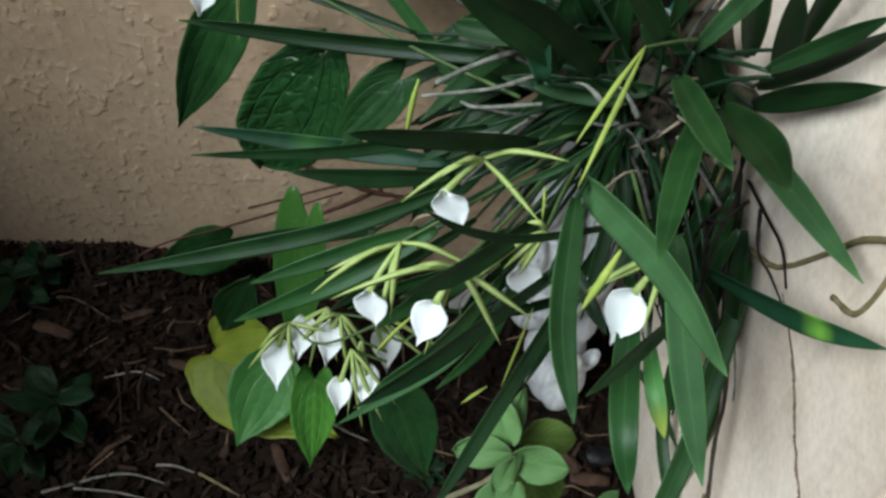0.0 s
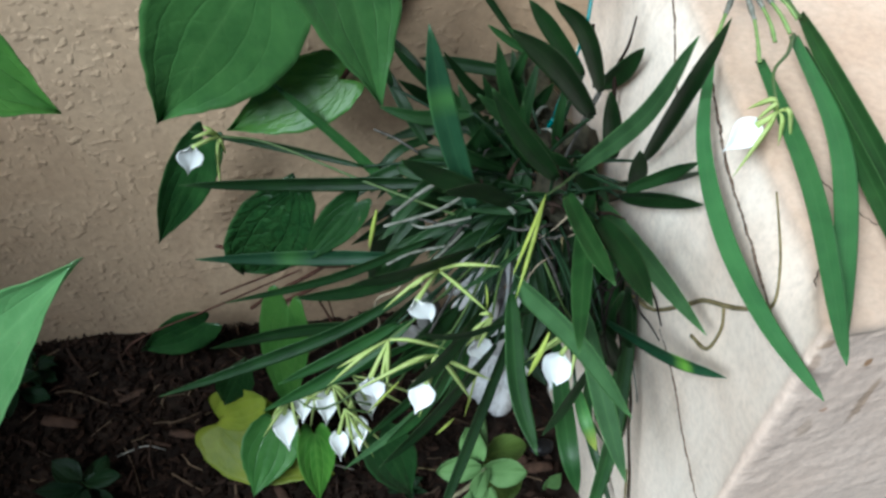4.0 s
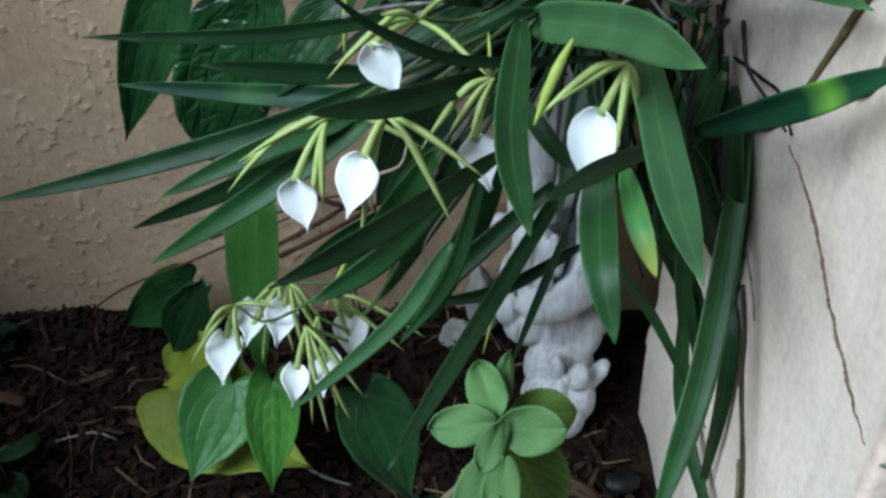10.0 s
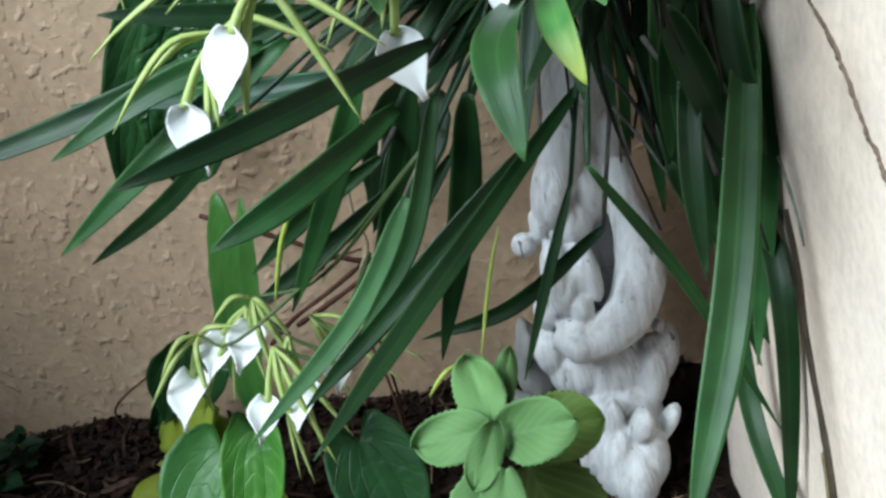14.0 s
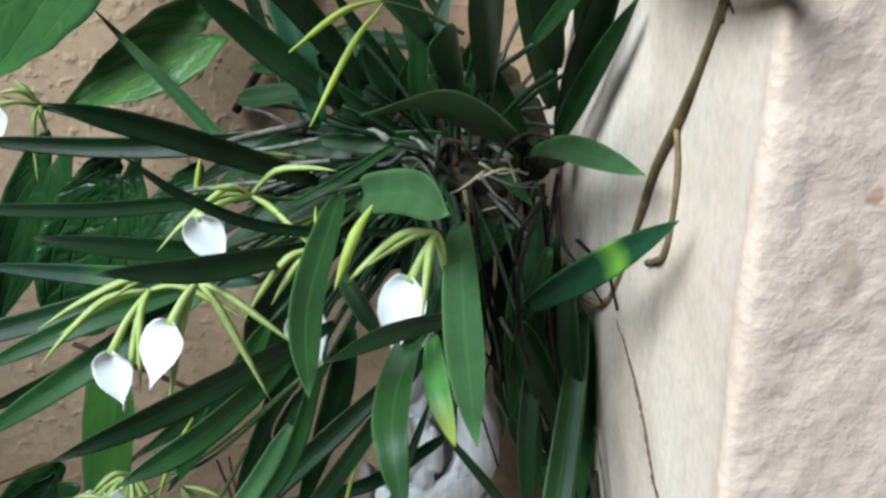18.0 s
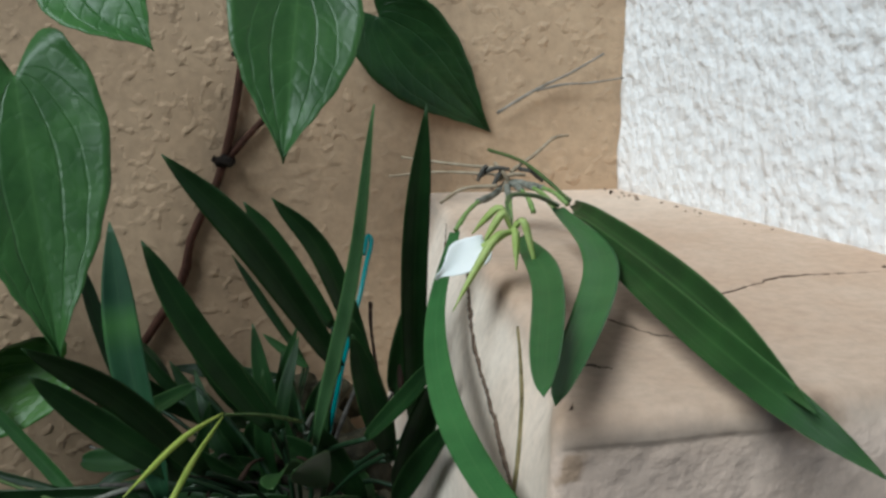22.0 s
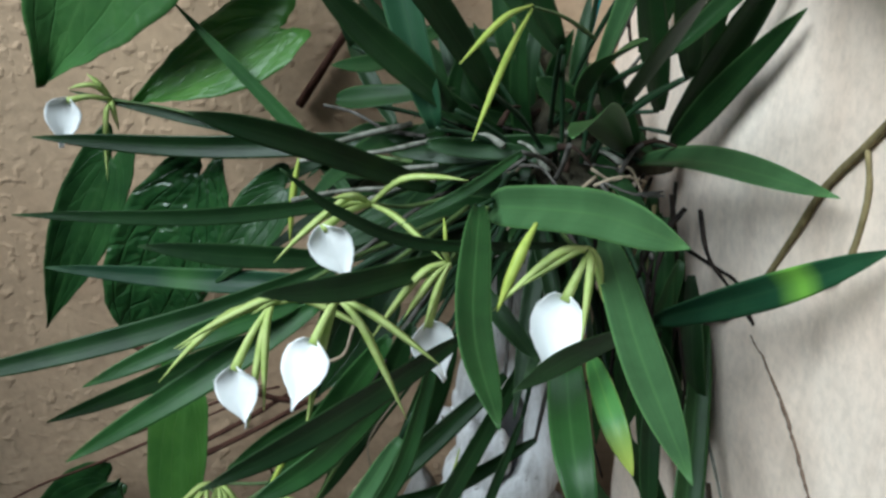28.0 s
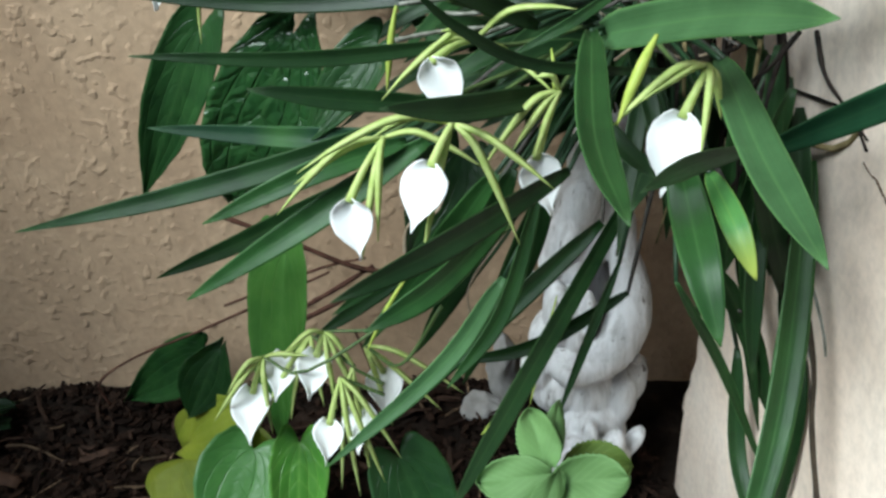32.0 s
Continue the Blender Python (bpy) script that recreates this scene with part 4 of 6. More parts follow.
strap_leaf(orchid, [(0.222, 0.559, 0.583), (0.156, 0.405, 0.662), (0.113, 0.292, 0.694)], 0.0230, leaf_mid, face=(-0.55, -0.36, 0.75))
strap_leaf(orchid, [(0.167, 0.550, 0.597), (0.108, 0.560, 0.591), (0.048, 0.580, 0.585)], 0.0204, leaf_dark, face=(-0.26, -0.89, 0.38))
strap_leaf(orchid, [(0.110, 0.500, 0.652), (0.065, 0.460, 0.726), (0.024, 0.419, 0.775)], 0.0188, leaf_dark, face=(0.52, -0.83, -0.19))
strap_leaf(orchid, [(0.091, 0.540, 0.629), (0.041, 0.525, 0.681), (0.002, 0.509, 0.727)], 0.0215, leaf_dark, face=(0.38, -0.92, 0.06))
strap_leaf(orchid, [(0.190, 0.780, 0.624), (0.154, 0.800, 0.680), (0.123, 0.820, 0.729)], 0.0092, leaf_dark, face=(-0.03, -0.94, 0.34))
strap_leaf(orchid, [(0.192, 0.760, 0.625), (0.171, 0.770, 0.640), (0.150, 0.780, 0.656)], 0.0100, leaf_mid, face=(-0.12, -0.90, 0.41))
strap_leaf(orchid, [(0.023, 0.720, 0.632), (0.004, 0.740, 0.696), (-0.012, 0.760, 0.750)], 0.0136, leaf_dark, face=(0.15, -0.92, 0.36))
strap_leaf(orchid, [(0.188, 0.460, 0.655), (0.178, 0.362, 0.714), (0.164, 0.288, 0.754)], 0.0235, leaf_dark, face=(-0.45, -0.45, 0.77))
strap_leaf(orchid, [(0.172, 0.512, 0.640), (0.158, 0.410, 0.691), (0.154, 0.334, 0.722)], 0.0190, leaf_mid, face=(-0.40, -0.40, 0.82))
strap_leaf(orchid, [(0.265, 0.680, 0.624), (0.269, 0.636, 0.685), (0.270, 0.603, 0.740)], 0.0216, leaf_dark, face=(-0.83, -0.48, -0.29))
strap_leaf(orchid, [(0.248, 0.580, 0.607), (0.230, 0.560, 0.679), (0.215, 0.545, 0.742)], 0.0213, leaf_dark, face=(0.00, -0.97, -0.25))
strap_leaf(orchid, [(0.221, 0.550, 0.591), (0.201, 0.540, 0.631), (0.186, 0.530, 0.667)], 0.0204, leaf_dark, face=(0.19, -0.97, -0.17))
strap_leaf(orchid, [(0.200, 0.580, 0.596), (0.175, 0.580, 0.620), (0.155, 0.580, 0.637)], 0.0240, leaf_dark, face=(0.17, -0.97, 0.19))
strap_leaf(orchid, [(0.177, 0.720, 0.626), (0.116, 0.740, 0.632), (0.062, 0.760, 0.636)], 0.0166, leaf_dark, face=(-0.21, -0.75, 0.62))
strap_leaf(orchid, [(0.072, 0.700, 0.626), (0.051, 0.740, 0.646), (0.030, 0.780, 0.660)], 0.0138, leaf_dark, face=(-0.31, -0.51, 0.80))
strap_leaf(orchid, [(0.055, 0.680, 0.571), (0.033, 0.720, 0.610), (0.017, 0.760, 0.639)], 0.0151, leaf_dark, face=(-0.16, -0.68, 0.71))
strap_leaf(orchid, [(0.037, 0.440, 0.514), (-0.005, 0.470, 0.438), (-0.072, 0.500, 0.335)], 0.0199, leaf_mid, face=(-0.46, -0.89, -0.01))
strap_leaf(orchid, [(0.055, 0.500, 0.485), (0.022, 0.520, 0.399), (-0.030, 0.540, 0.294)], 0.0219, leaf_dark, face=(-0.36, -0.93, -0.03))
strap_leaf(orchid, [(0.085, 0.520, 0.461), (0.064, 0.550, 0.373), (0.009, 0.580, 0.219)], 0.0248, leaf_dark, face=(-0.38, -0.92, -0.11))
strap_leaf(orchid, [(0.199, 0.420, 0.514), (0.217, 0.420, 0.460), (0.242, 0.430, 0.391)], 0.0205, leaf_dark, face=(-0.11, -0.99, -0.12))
strap_leaf(orchid, [(0.127, 0.480, 0.618), (0.090, 0.460, 0.603), (0.048, 0.450, 0.587)], 0.0073, leaf_mid, face=(0.13, -0.86, 0.50))
strap_leaf(orchid, [(0.216, 0.470, 0.680), (0.242, 0.450, 0.717), (0.259, 0.430, 0.751)], 0.0133, leaf_dark, face=(-0.81, -0.56, 0.18))
strap_leaf(orchid, [(0.010, 0.600, 0.622), (0.040, 0.580, 0.628), (0.093, 0.550, 0.641)], 0.0182, leaf_dark, face=(-0.50, -0.60, 0.62))
strap_leaf(orchid, [(0.097, 0.620, 0.668), (0.049, 0.660, 0.634), (0.004, 0.700, 0.622)], 0.0166, leaf_dark, face=(-0.70, -0.54, 0.46))
strap_leaf(orchid, [(0.072, 0.550, 0.602), (0.111, 0.540, 0.599), (0.144, 0.530, 0.599)], 0.0143, leaf_dark, face=(-0.24, -0.92, 0.30))
strap_leaf(orchid, [(0.125, 0.524, 0.420), (0.020, 0.491, 0.344), (-0.074, 0.462, 0.276)], 0.0190, leaf_dark, face=(0.05, -0.95, 0.31))
strap_leaf(orchid, [(0.059, 0.560, 0.406), (0.019, 0.550, 0.362), (-0.017, 0.540, 0.318)], 0.0121, leaf_dark, face=(0.06, -0.98, 0.17))
strap_leaf(orchid, [(0.021, 0.500, 0.437), (-0.036, 0.500, 0.408), (-0.091, 0.500, 0.370)], 0.0132, leaf_mid, face=(-0.05, -1.00, 0.08))
strap_leaf(orchid, [(0.158, 0.560, 0.325), (0.078, 0.580, 0.259), (-0.007, 0.600, 0.230)], 0.0140, leaf_dark, face=(-0.35, -0.91, 0.22))
strap_leaf(orchid, [(0.139, 0.520, 0.383), (0.111, 0.500, 0.323), (0.082, 0.480, 0.257)], 0.0079, leaf_dark, face=(0.00, -0.95, 0.30))
strap_leaf(orchid, [(0.200, 0.500, 0.401), (0.221, 0.460, 0.358), (0.237, 0.440, 0.266)], 0.0103, leaf_dark, face=(-0.12, -0.92, 0.38))
strap_leaf(orchid, [(0.253, 0.465, 0.486), (0.249, 0.443, 0.407), (0.228, 0.410, 0.290)], 0.0167, leaf_mid, face=(-0.40, -0.87, 0.29))
strap_leaf(orchid, [(0.197, 0.460, 0.410), (0.228, 0.460, 0.345), (0.243, 0.440, 0.282)], 0.0177, leaf_dark, face=(-0.12, -0.99, 0.11))

# flowers, buds and roots of the large orchid
flower(orchid, (0.030, 0.478, 0.590), (0.006, 0.442, 0.578), (0.369, -0.123, -0.921), 0.027, [(0.090, 0.453, 0.612), (0.073, 0.430, 0.569), (-0.032, 0.460, 0.562), (0.008, 0.460, 0.603), (-0.001, 0.460, 0.590)], [(0.058, 0.500, 0.577), (0.106, 0.520, 0.578)], face=(-0.13, -0.84, 0.53))
flower(orchid, (0.009, 0.387, 0.575), (-0.010, 0.362, 0.547), (-0.372, -0.372, -0.850), 0.027, [(0.043, 0.370, 0.502), (0.063, 0.370, 0.537), (-0.078, 0.370, 0.560), (-0.014, 0.360, 0.504), (-0.037, 0.380, 0.572)], [(0.046, 0.430, 0.575), (0.095, 0.500, 0.574)], face=(-0.21, -0.75, 0.63))
flower(orchid, (-0.032, 0.430, 0.550), (-0.055, 0.405, 0.506), (0.078, -0.196, -0.978), 0.027, [(-0.101, 0.410, 0.513), (-0.089, 0.420, 0.528), (-0.041, 0.400, 0.494), (-0.052, 0.400, 0.482), (0.028, 0.420, 0.528)], [(0.012, 0.450, 0.564), (0.080, 0.500, 0.567)], face=(-0.10, -0.83, 0.55))
flower(orchid, (0.146, 0.375, 0.601), (0.125, 0.356, 0.564), (-0.312, -0.374, -0.873), 0.031, [(0.091, 0.360, 0.576), (0.150, 0.360, 0.576), (0.134, 0.340, 0.563), (0.107, 0.360, 0.590)], [(0.145, 0.420, 0.583), (0.142, 0.470, 0.584)], face=(-0.35, -0.68, 0.64))
flower(orchid, (0.074, 0.420, 0.575), (0.064, 0.424, 0.516), (0.236, -0.236, -0.943), 0.027, [(0.026, 0.410, 0.533), (0.057, 0.410, 0.536), (0.060, 0.420, 0.584), (0.045, 0.410, 0.544)], [(0.090, 0.460, 0.573), (0.111, 0.500, 0.577)], face=(-0.22, -0.81, 0.55))
flower(orchid, (-0.183, 0.714, 0.598), (-0.218, 0.695, 0.590), (-0.294, 0.000, -0.956), 0.030, [(-0.212, 0.700, 0.613), (-0.181, 0.710, 0.572), (-0.196, 0.700, 0.530), (-0.198, 0.710, 0.622)], [(-0.128, 0.700, 0.590), (-0.021, 0.620, 0.582), (0.062, 0.550, 0.589)], face=(-0.09, -0.92, 0.38))
flower(orchid, (-0.156, 0.520, 0.319), (-0.170, 0.498, 0.281), (0.013, -0.920, -0.350), 0.034, [(-0.187, 0.500, 0.300), (-0.200, 0.490, 0.280), (-0.155, 0.490, 0.261), (-0.115, 0.500, 0.332)], [(-0.116, 0.490, 0.325), (-0.026, 0.500, 0.376), (0.051, 0.500, 0.438)], face=(0.05, -0.30, 0.95))
flower(orchid, (-0.101, 0.510, 0.347), (-0.113, 0.500, 0.316), (-0.145, -0.920, -0.350), 0.029, [(-0.078, 0.500, 0.312), (-0.079, 0.500, 0.278), (-0.133, 0.500, 0.337), (-0.098, 0.490, 0.280)], [(-0.041, 0.500, 0.360), (0.051, 0.500, 0.438)], face=(0.05, -0.30, 0.95))
flower(orchid, (-0.116, 0.530, 0.330), (-0.143, 0.515, 0.306), (-0.133, -0.920, -0.350), 0.030, [(-0.140, 0.500, 0.265), (-0.169, 0.500, 0.258), (-0.110, 0.500, 0.277)], [(-0.080, 0.500, 0.317)], face=(0.05, -0.30, 0.95))
flower(orchid, (-0.074, 0.540, 0.307), (-0.060, 0.526, 0.269), (0.029, -0.920, -0.350), 0.033, [(0.008, 0.520, 0.261), (-0.013, 0.520, 0.245), (-0.057, 0.520, 0.231), (-0.060, 0.530, 0.283)], [(-0.042, 0.500, 0.315), (-0.005, 0.500, 0.370)], face=(0.05, -0.30, 0.95))
flower(orchid, (-0.091, 0.490, 0.315), (-0.105, 0.465, 0.274), (-0.075, -0.920, -0.350), 0.025, [(-0.086, 0.460, 0.210), (-0.064, 0.460, 0.224), (-0.049, 0.470, 0.240)], [(-0.058, 0.490, 0.293)], face=(0.05, -0.30, 0.95))
flower(orchid, (-0.082, 0.500, 0.316), (-0.080, 0.479, 0.273), (-0.064, -0.920, -0.350), 0.029, [(-0.104, 0.480, 0.199), (-0.077, 0.480, 0.208)], [(-0.058, 0.500, 0.296)], face=(0.05, -0.30, 0.95))
bud(orchid, (0.126, 0.450, 0.715), (0.077, 0.375, 0.704), 0.0019)
bud(orchid, (0.126, 0.450, 0.713), (0.083, 0.378, 0.664), 0.0020)
root(orchid, [(0.126, 0.450, 0.714), (0.149, 0.470, 0.703), (0.175, 0.500, 0.683)], 0.0010, 0.0015, stalk_green, name="flower_stalk")
bud(orchid, (0.113, 0.360, 0.625), (0.090, 0.340, 0.587), 0.0031)
bud(orchid, (-0.020, 0.575, 0.587), (-0.033, 0.575, 0.521), 0.0028)
bud(orchid, (0.074, 0.450, 0.590), (0.074, 0.440, 0.560), 0.0012)
bud(orchid, (0.086, 0.500, 0.371), (0.058, 0.460, 0.295), 0.0015)
bud(orchid, (0.044, 0.460, 0.295), (0.018, 0.450, 0.278), 0.0018)
bud(orchid, (-0.024, 0.440, 0.445), (-0.064, 0.450, 0.368), 0.0018)

# stems, silvery pseudobulbs and roots
root(orchid, [(0.014, 0.640, 0.580), (0.045, 0.610, 0.592), (0.073, 0.580, 0.597)], 0.0021, 0.0015, root_grey, name="pseudobulb")
root(orchid, [(0.023, 0.580, 0.558), (0.050, 0.560, 0.564), (0.077, 0.540, 0.578)], 0.0017, 0.0013, root_grey, name="pseudobulb")
root(orchid, [(0.042, 0.660, 0.579), (0.019, 0.680, 0.587), (-0.004, 0.700, 0.588)], 0.0016, 0.0014, root_grey, name="pseudobulb")
root(orchid, [(0.155, 0.470, 0.625), (0.154, 0.485, 0.604), (0.152, 0.500, 0.587)], 0.0018, 0.0015, root_grey, name="pseudobulb")
root(orchid, [(0.191, 0.480, 0.600), (0.201, 0.490, 0.609), (0.211, 0.500, 0.611)], 0.0019, 0.0015, root_grey, name="pseudobulb")
root(orchid, [(0.114, 0.520, 0.590), (0.123, 0.510, 0.595), (0.133, 0.500, 0.606)], 0.0016, 0.0012, root_grey, name="pseudobulb")
root(orchid, [(0.009, 0.600, 0.427), (-0.002, 0.600, 0.399), (-0.027, 0.600, 0.388), (-0.033, 0.600, 0.361), (-0.029, 0.600, 0.330), (-0.041, 0.600, 0.308)], 0.0016, 0.0011, root_pale, 30)
root(orchid, [(0.169, 0.500, 0.468), (0.187, 0.500, 0.436), (0.202, 0.500, 0.395), (0.220, 0.480, 0.370)], 0.0015, 0.0012, root_grey)
root(orchid, [(0.201, 0.520, 0.468), (0.219, 0.500, 0.443), (0.227, 0.480, 0.408)], 0.0018, 0.0014, root_grey)
root(orchid, [(0.228, 0.492, 0.508), (0.2480, 0.462, 0.506), (0.2600, 0.430, 0.520), (0.2616, 0.3810, 0.5980), (0.2619, 0.3590, 0.6360), (0.2614, 0.3180, 0.6820), (0.2602, 0.2760, 0.7380)], 0.0026, 0.0020, root_brown)
root(orchid, [(0.2618, 0.3300, 0.6680), (0.2607, 0.3200, 0.6450), (0.2595, 0.3260, 0.6030), (0.2597, 0.3540, 0.5830)], 0.0014, 0.0021, root_brown)
root(orchid, [(0.2553, 0.4280, 0.3820), (0.2543, 0.4058, 0.3523), (0.2534, 0.3962, 0.3222), (0.2521, 0.3796, 0.2954), (0.2505, 0.3583, 0.2684), (0.2492, 0.3427, 0.2374), (0.2476, 0.3262, 0.2069), (0.2463, 0.3110, 0.1703)], 0.0027, 0.0030, cord_dark)
root(orchid, [(0.2505, 0.3647, 0.2559), (0.2490, 0.3520, 0.2298), (0.2478, 0.3407, 0.1975), (0.2480, 0.3412, 0.1369)], 0.0018, 0.0022, root_brown)
root(orchid, [(0.2566, 0.4719, 0.3991), (0.2552, 0.4506, 0.3824), (0.2547, 0.4274, 0.3671), (0.2545, 0.4107, 0.3536)], 0.0021, 0.0012, sheath_pale)
root(orchid, [(0.2558, 0.4425, 0.4128), (0.2555, 0.4207, 0.3989), (0.2552, 0.4047, 0.3855), (0.2548, 0.3971, 0.3741)], 0.0017, 0.0009, sheath_pale)
root(orchid, [(0.193, 0.475, 0.486), (0.206, 0.470, 0.460), (0.217, 0.465, 0.432), (0.225, 0.460, 0.397)], 0.0019, 0.0022, root_grey)
root(orchid, [(0.172, 0.490, 0.442), (0.189, 0.480, 0.415), (0.206, 0.470, 0.380), (0.218, 0.460, 0.370)], 0.0013, 0.0011, root_grey)
root(orchid, [(0.051, 0.500, 0.438), (0.018, 0.500, 0.388), (0.016, 0.500, 0.355), (-0.002, 0.500, 0.335)], 0.0009, 0.0008, root_pale)
root(orchid, [(0.273, 0.641, 0.751), (0.271, 0.643, 0.712), (0.269, 0.656, 0.669), (0.266, 0.641, 0.630)], 0.0010, 0.0031, bark_strip, name="dry_sheath")
root(orchid, [(0.247, 0.690, 0.709), (0.246, 0.680, 0.685), (0.251, 0.670, 0.634)], 0.0020, 0.0014, bark_strip, name="dry_sheath")
root(orchid, [(-0.006, 0.552, 0.602), (0.030, 0.577, 0.602), (0.064, 0.595, 0.602)], 0.0023, 0.0025, sheath_pale, name="dry_sheath")
root(orchid, [(-0.017, 0.541, 0.598), (0.039, 0.550, 0.598), (0.075, 0.566, 0.598)], 0.0016, 0.0021, sheath_pale, name="dry_sheath")
root(orchid, [(0.014, 0.546, 0.588), (0.030, 0.539, 0.588), (0.079, 0.543, 0.588)], 0.0014, 0.0019, sheath_pale, name="dry_sheath")
root(orchid, [(-0.021, 0.498, 0.587), (0.007, 0.508, 0.587), (0.044, 0.510, 0.587)], 0.0018, 0.0013, sheath_pale, name="dry_sheath")
root(orchid, [(0.029, 0.496, 0.585), (0.047, 0.510, 0.585), (0.067, 0.527, 0.585)], 0.0018, 0.0014, sheath_pale, name="dry_sheath")
root(orchid, [(0.258, 0.525, 0.519), (0.258, 0.469, 0.532), (0.258, 0.433, 0.539), (0.258, 0.405, 0.526)], 0.0015, 0.0009, root_dark)


# the small orchid on the pier
strap_leaf(small_orchid, [(0.377, 0.526, 0.822), (0.353, 0.311, 0.822), (0.334, 0.172, 0.815)], 0.0183, leaf_mid, face=(-0.76, 0.08, 0.65))
strap_leaf(small_orchid, [(0.359, 0.480, 0.822), (0.331, 0.234, 0.818), (0.347, 0.151, 0.800)], 0.0162, leaf_mid, face=(-0.77, -0.01, 0.64))
strap_leaf(small_orchid, [(0.283, 0.500, 0.811), (0.256, 0.430, 0.778), (0.243, 0.346, 0.760), (0.243, 0.260, 0.755), (0.256, 0.185, 0.754)], 0.0150, leaf_reclining, fold=0.15, blunt=True, face=(-0.34, -0.15, 0.93))
strap_leaf(small_orchid, [(0.325, 0.488, 0.808), (0.290, 0.325, 0.824), (0.239, 0.173, 0.829)], 0.0155, leaf_reclining, fold=0.15, blunt=True, face=(-0.29, 0.09, 0.95))
strap_leaf(small_orchid, [(0.353, 0.493, 0.826), (0.330, 0.355, 0.822), (0.249, 0.190, 0.818)], 0.0180, leaf_reclining, fold=0.15, blunt=True, face=(0.00, -0.01, 1.00))
flower(small_orchid, (0.294, 0.400, 0.832), (0.266, 0.392, 0.819), (-0.873, -0.322, -0.367), 0.024, [(0.305, 0.385, 0.808), (0.253, 0.37, 0.796), (0.276, 0.4, 0.823), (0.291, 0.38, 0.814), (0.273, 0.41, 0.829)], [(0.300, 0.430, 0.846), (0.325, 0.455, 0.842), (0.353, 0.493, 0.828)], face=(-0.28, -0.47, 0.83), droop=0.010)
root(small_orchid, [(0.343, 0.585, 0.830), (0.325, 0.560, 0.825), (0.308, 0.536, 0.825)], 0.0030, 0.0023, sheath_pale, name="pseudobulb")
root(small_orchid, [(0.308, 0.536, 0.825), (0.296, 0.519, 0.821), (0.284, 0.503, 0.812)], 0.0017, 0.0019, stalk_fresh, name="leaf_stalk")
root(small_orchid, [(0.343, 0.585, 0.830), (0.334, 0.551, 0.830), (0.326, 0.517, 0.830)], 0.0030, 0.0022, sheath_pale, name="pseudobulb")
root(small_orchid, [(0.326, 0.517, 0.830), (0.320, 0.495, 0.827), (0.314, 0.472, 0.820)], 0.0017, 0.0019, stalk_fresh, name="leaf_stalk")
root(small_orchid, [(0.343, 0.585, 0.830), (0.346, 0.559, 0.834), (0.348, 0.532, 0.834)], 0.0030, 0.0023, sheath_pale, name="pseudobulb")
root(small_orchid, [(0.348, 0.532, 0.834), (0.350, 0.515, 0.832), (0.352, 0.497, 0.826)], 0.0017, 0.0020, stalk_fresh, name="leaf_stalk")
root(small_orchid, [(0.343, 0.585, 0.830), (0.351, 0.565, 0.832), (0.359, 0.544, 0.832)], 0.0030, 0.0023, sheath_pale, name="pseudobulb")
root(small_orchid, [(0.359, 0.544, 0.832), (0.364, 0.531, 0.830), (0.369, 0.517, 0.824)], 0.0017, 0.0020, stalk_fresh, name="leaf_stalk")
root(small_orchid, [(0.343, 0.585, 0.830), (0.341, 0.556, 0.833), (0.338, 0.528, 0.833)], 0.0030, 0.0023, sheath_pale, name="pseudobulb")
root(small_orchid, [(0.338, 0.528, 0.833), (0.337, 0.509, 0.831), (0.335, 0.490, 0.825)], 0.0017, 0.0019, stalk_fresh, name="leaf_stalk")
root(small_orchid, [(0.342, 0.570, 0.841), (0.372, 0.600, 0.851), (0.392, 0.620, 0.860), (0.412, 0.640, 0.860)], 0.0017, 0.0012, root_pale)
root(small_orchid, [(0.340, 0.570, 0.843), (0.303, 0.600, 0.844), (0.266, 0.620, 0.848)], 0.0015, 0.0009, root_pale)
root(small_orchid, [(0.340, 0.570, 0.838), (0.294, 0.600, 0.838), (0.256, 0.620, 0.833)], 0.0013, 0.0009, root_pale)
root(small_orchid, [(0.329, 0.560, 0.832), (0.305, 0.570, 0.829), (0.289, 0.580, 0.817)], 0.0017, 0.0011, root_pale)
root(small_orchid, [(0.337, 0.620, 0.852), (0.353, 0.570, 0.847), (0.370, 0.515, 0.827)], 0.0016, 0.0014, stalk_green, name="flower_stalk")
root(small_orchid, [(0.2838, 0.3516, 0.7910), (0.2794, 0.3311, 0.7814), (0.2713, 0.3009, 0.7676), (0.2629, 0.2783, 0.7494), (0.2609, 0.2807, 0.7265)], 0.0009, 0.0016, root_brown)
root(small_orchid, [(0.496, 0.776, 0.926), (0.463, 0.781, 0.907), (0.429, 0.785, 0.891), (0.390, 0.790, 0.868)], 0.0012, 0.0017, dead_wood, name="dead_root")
root(small_orchid, [(0.517, 0.774, 0.902), (0.480, 0.778, 0.897), (0.458, 0.781, 0.896), (0.429, 0.785, 0.890)], 0.0009, 0.0014, dead_wood, name="dead_root")
root(small_orchid, [(0.324, 0.575, 0.845), (0.319, 0.568, 0.843), (0.316, 0.570, 0.835)], 0.0019, 0.0015, root_grey, name="dry_root")
root(small_orchid, [(0.330, 0.575, 0.847), (0.335, 0.568, 0.841), (0.342, 0.570, 0.830)], 0.0019, 0.0015, root_pale, name="dry_root")
root(small_orchid, [(0.319, 0.575, 0.838), (0.328, 0.568, 0.844), (0.340, 0.570, 0.843)], 0.0019, 0.0015, root_grey, name="dry_root")
root(small_orchid, [(0.333, 0.575, 0.834), (0.342, 0.568, 0.839), (0.353, 0.570, 0.838)], 0.0020, 0.0015, root_pale, name="dry_root")
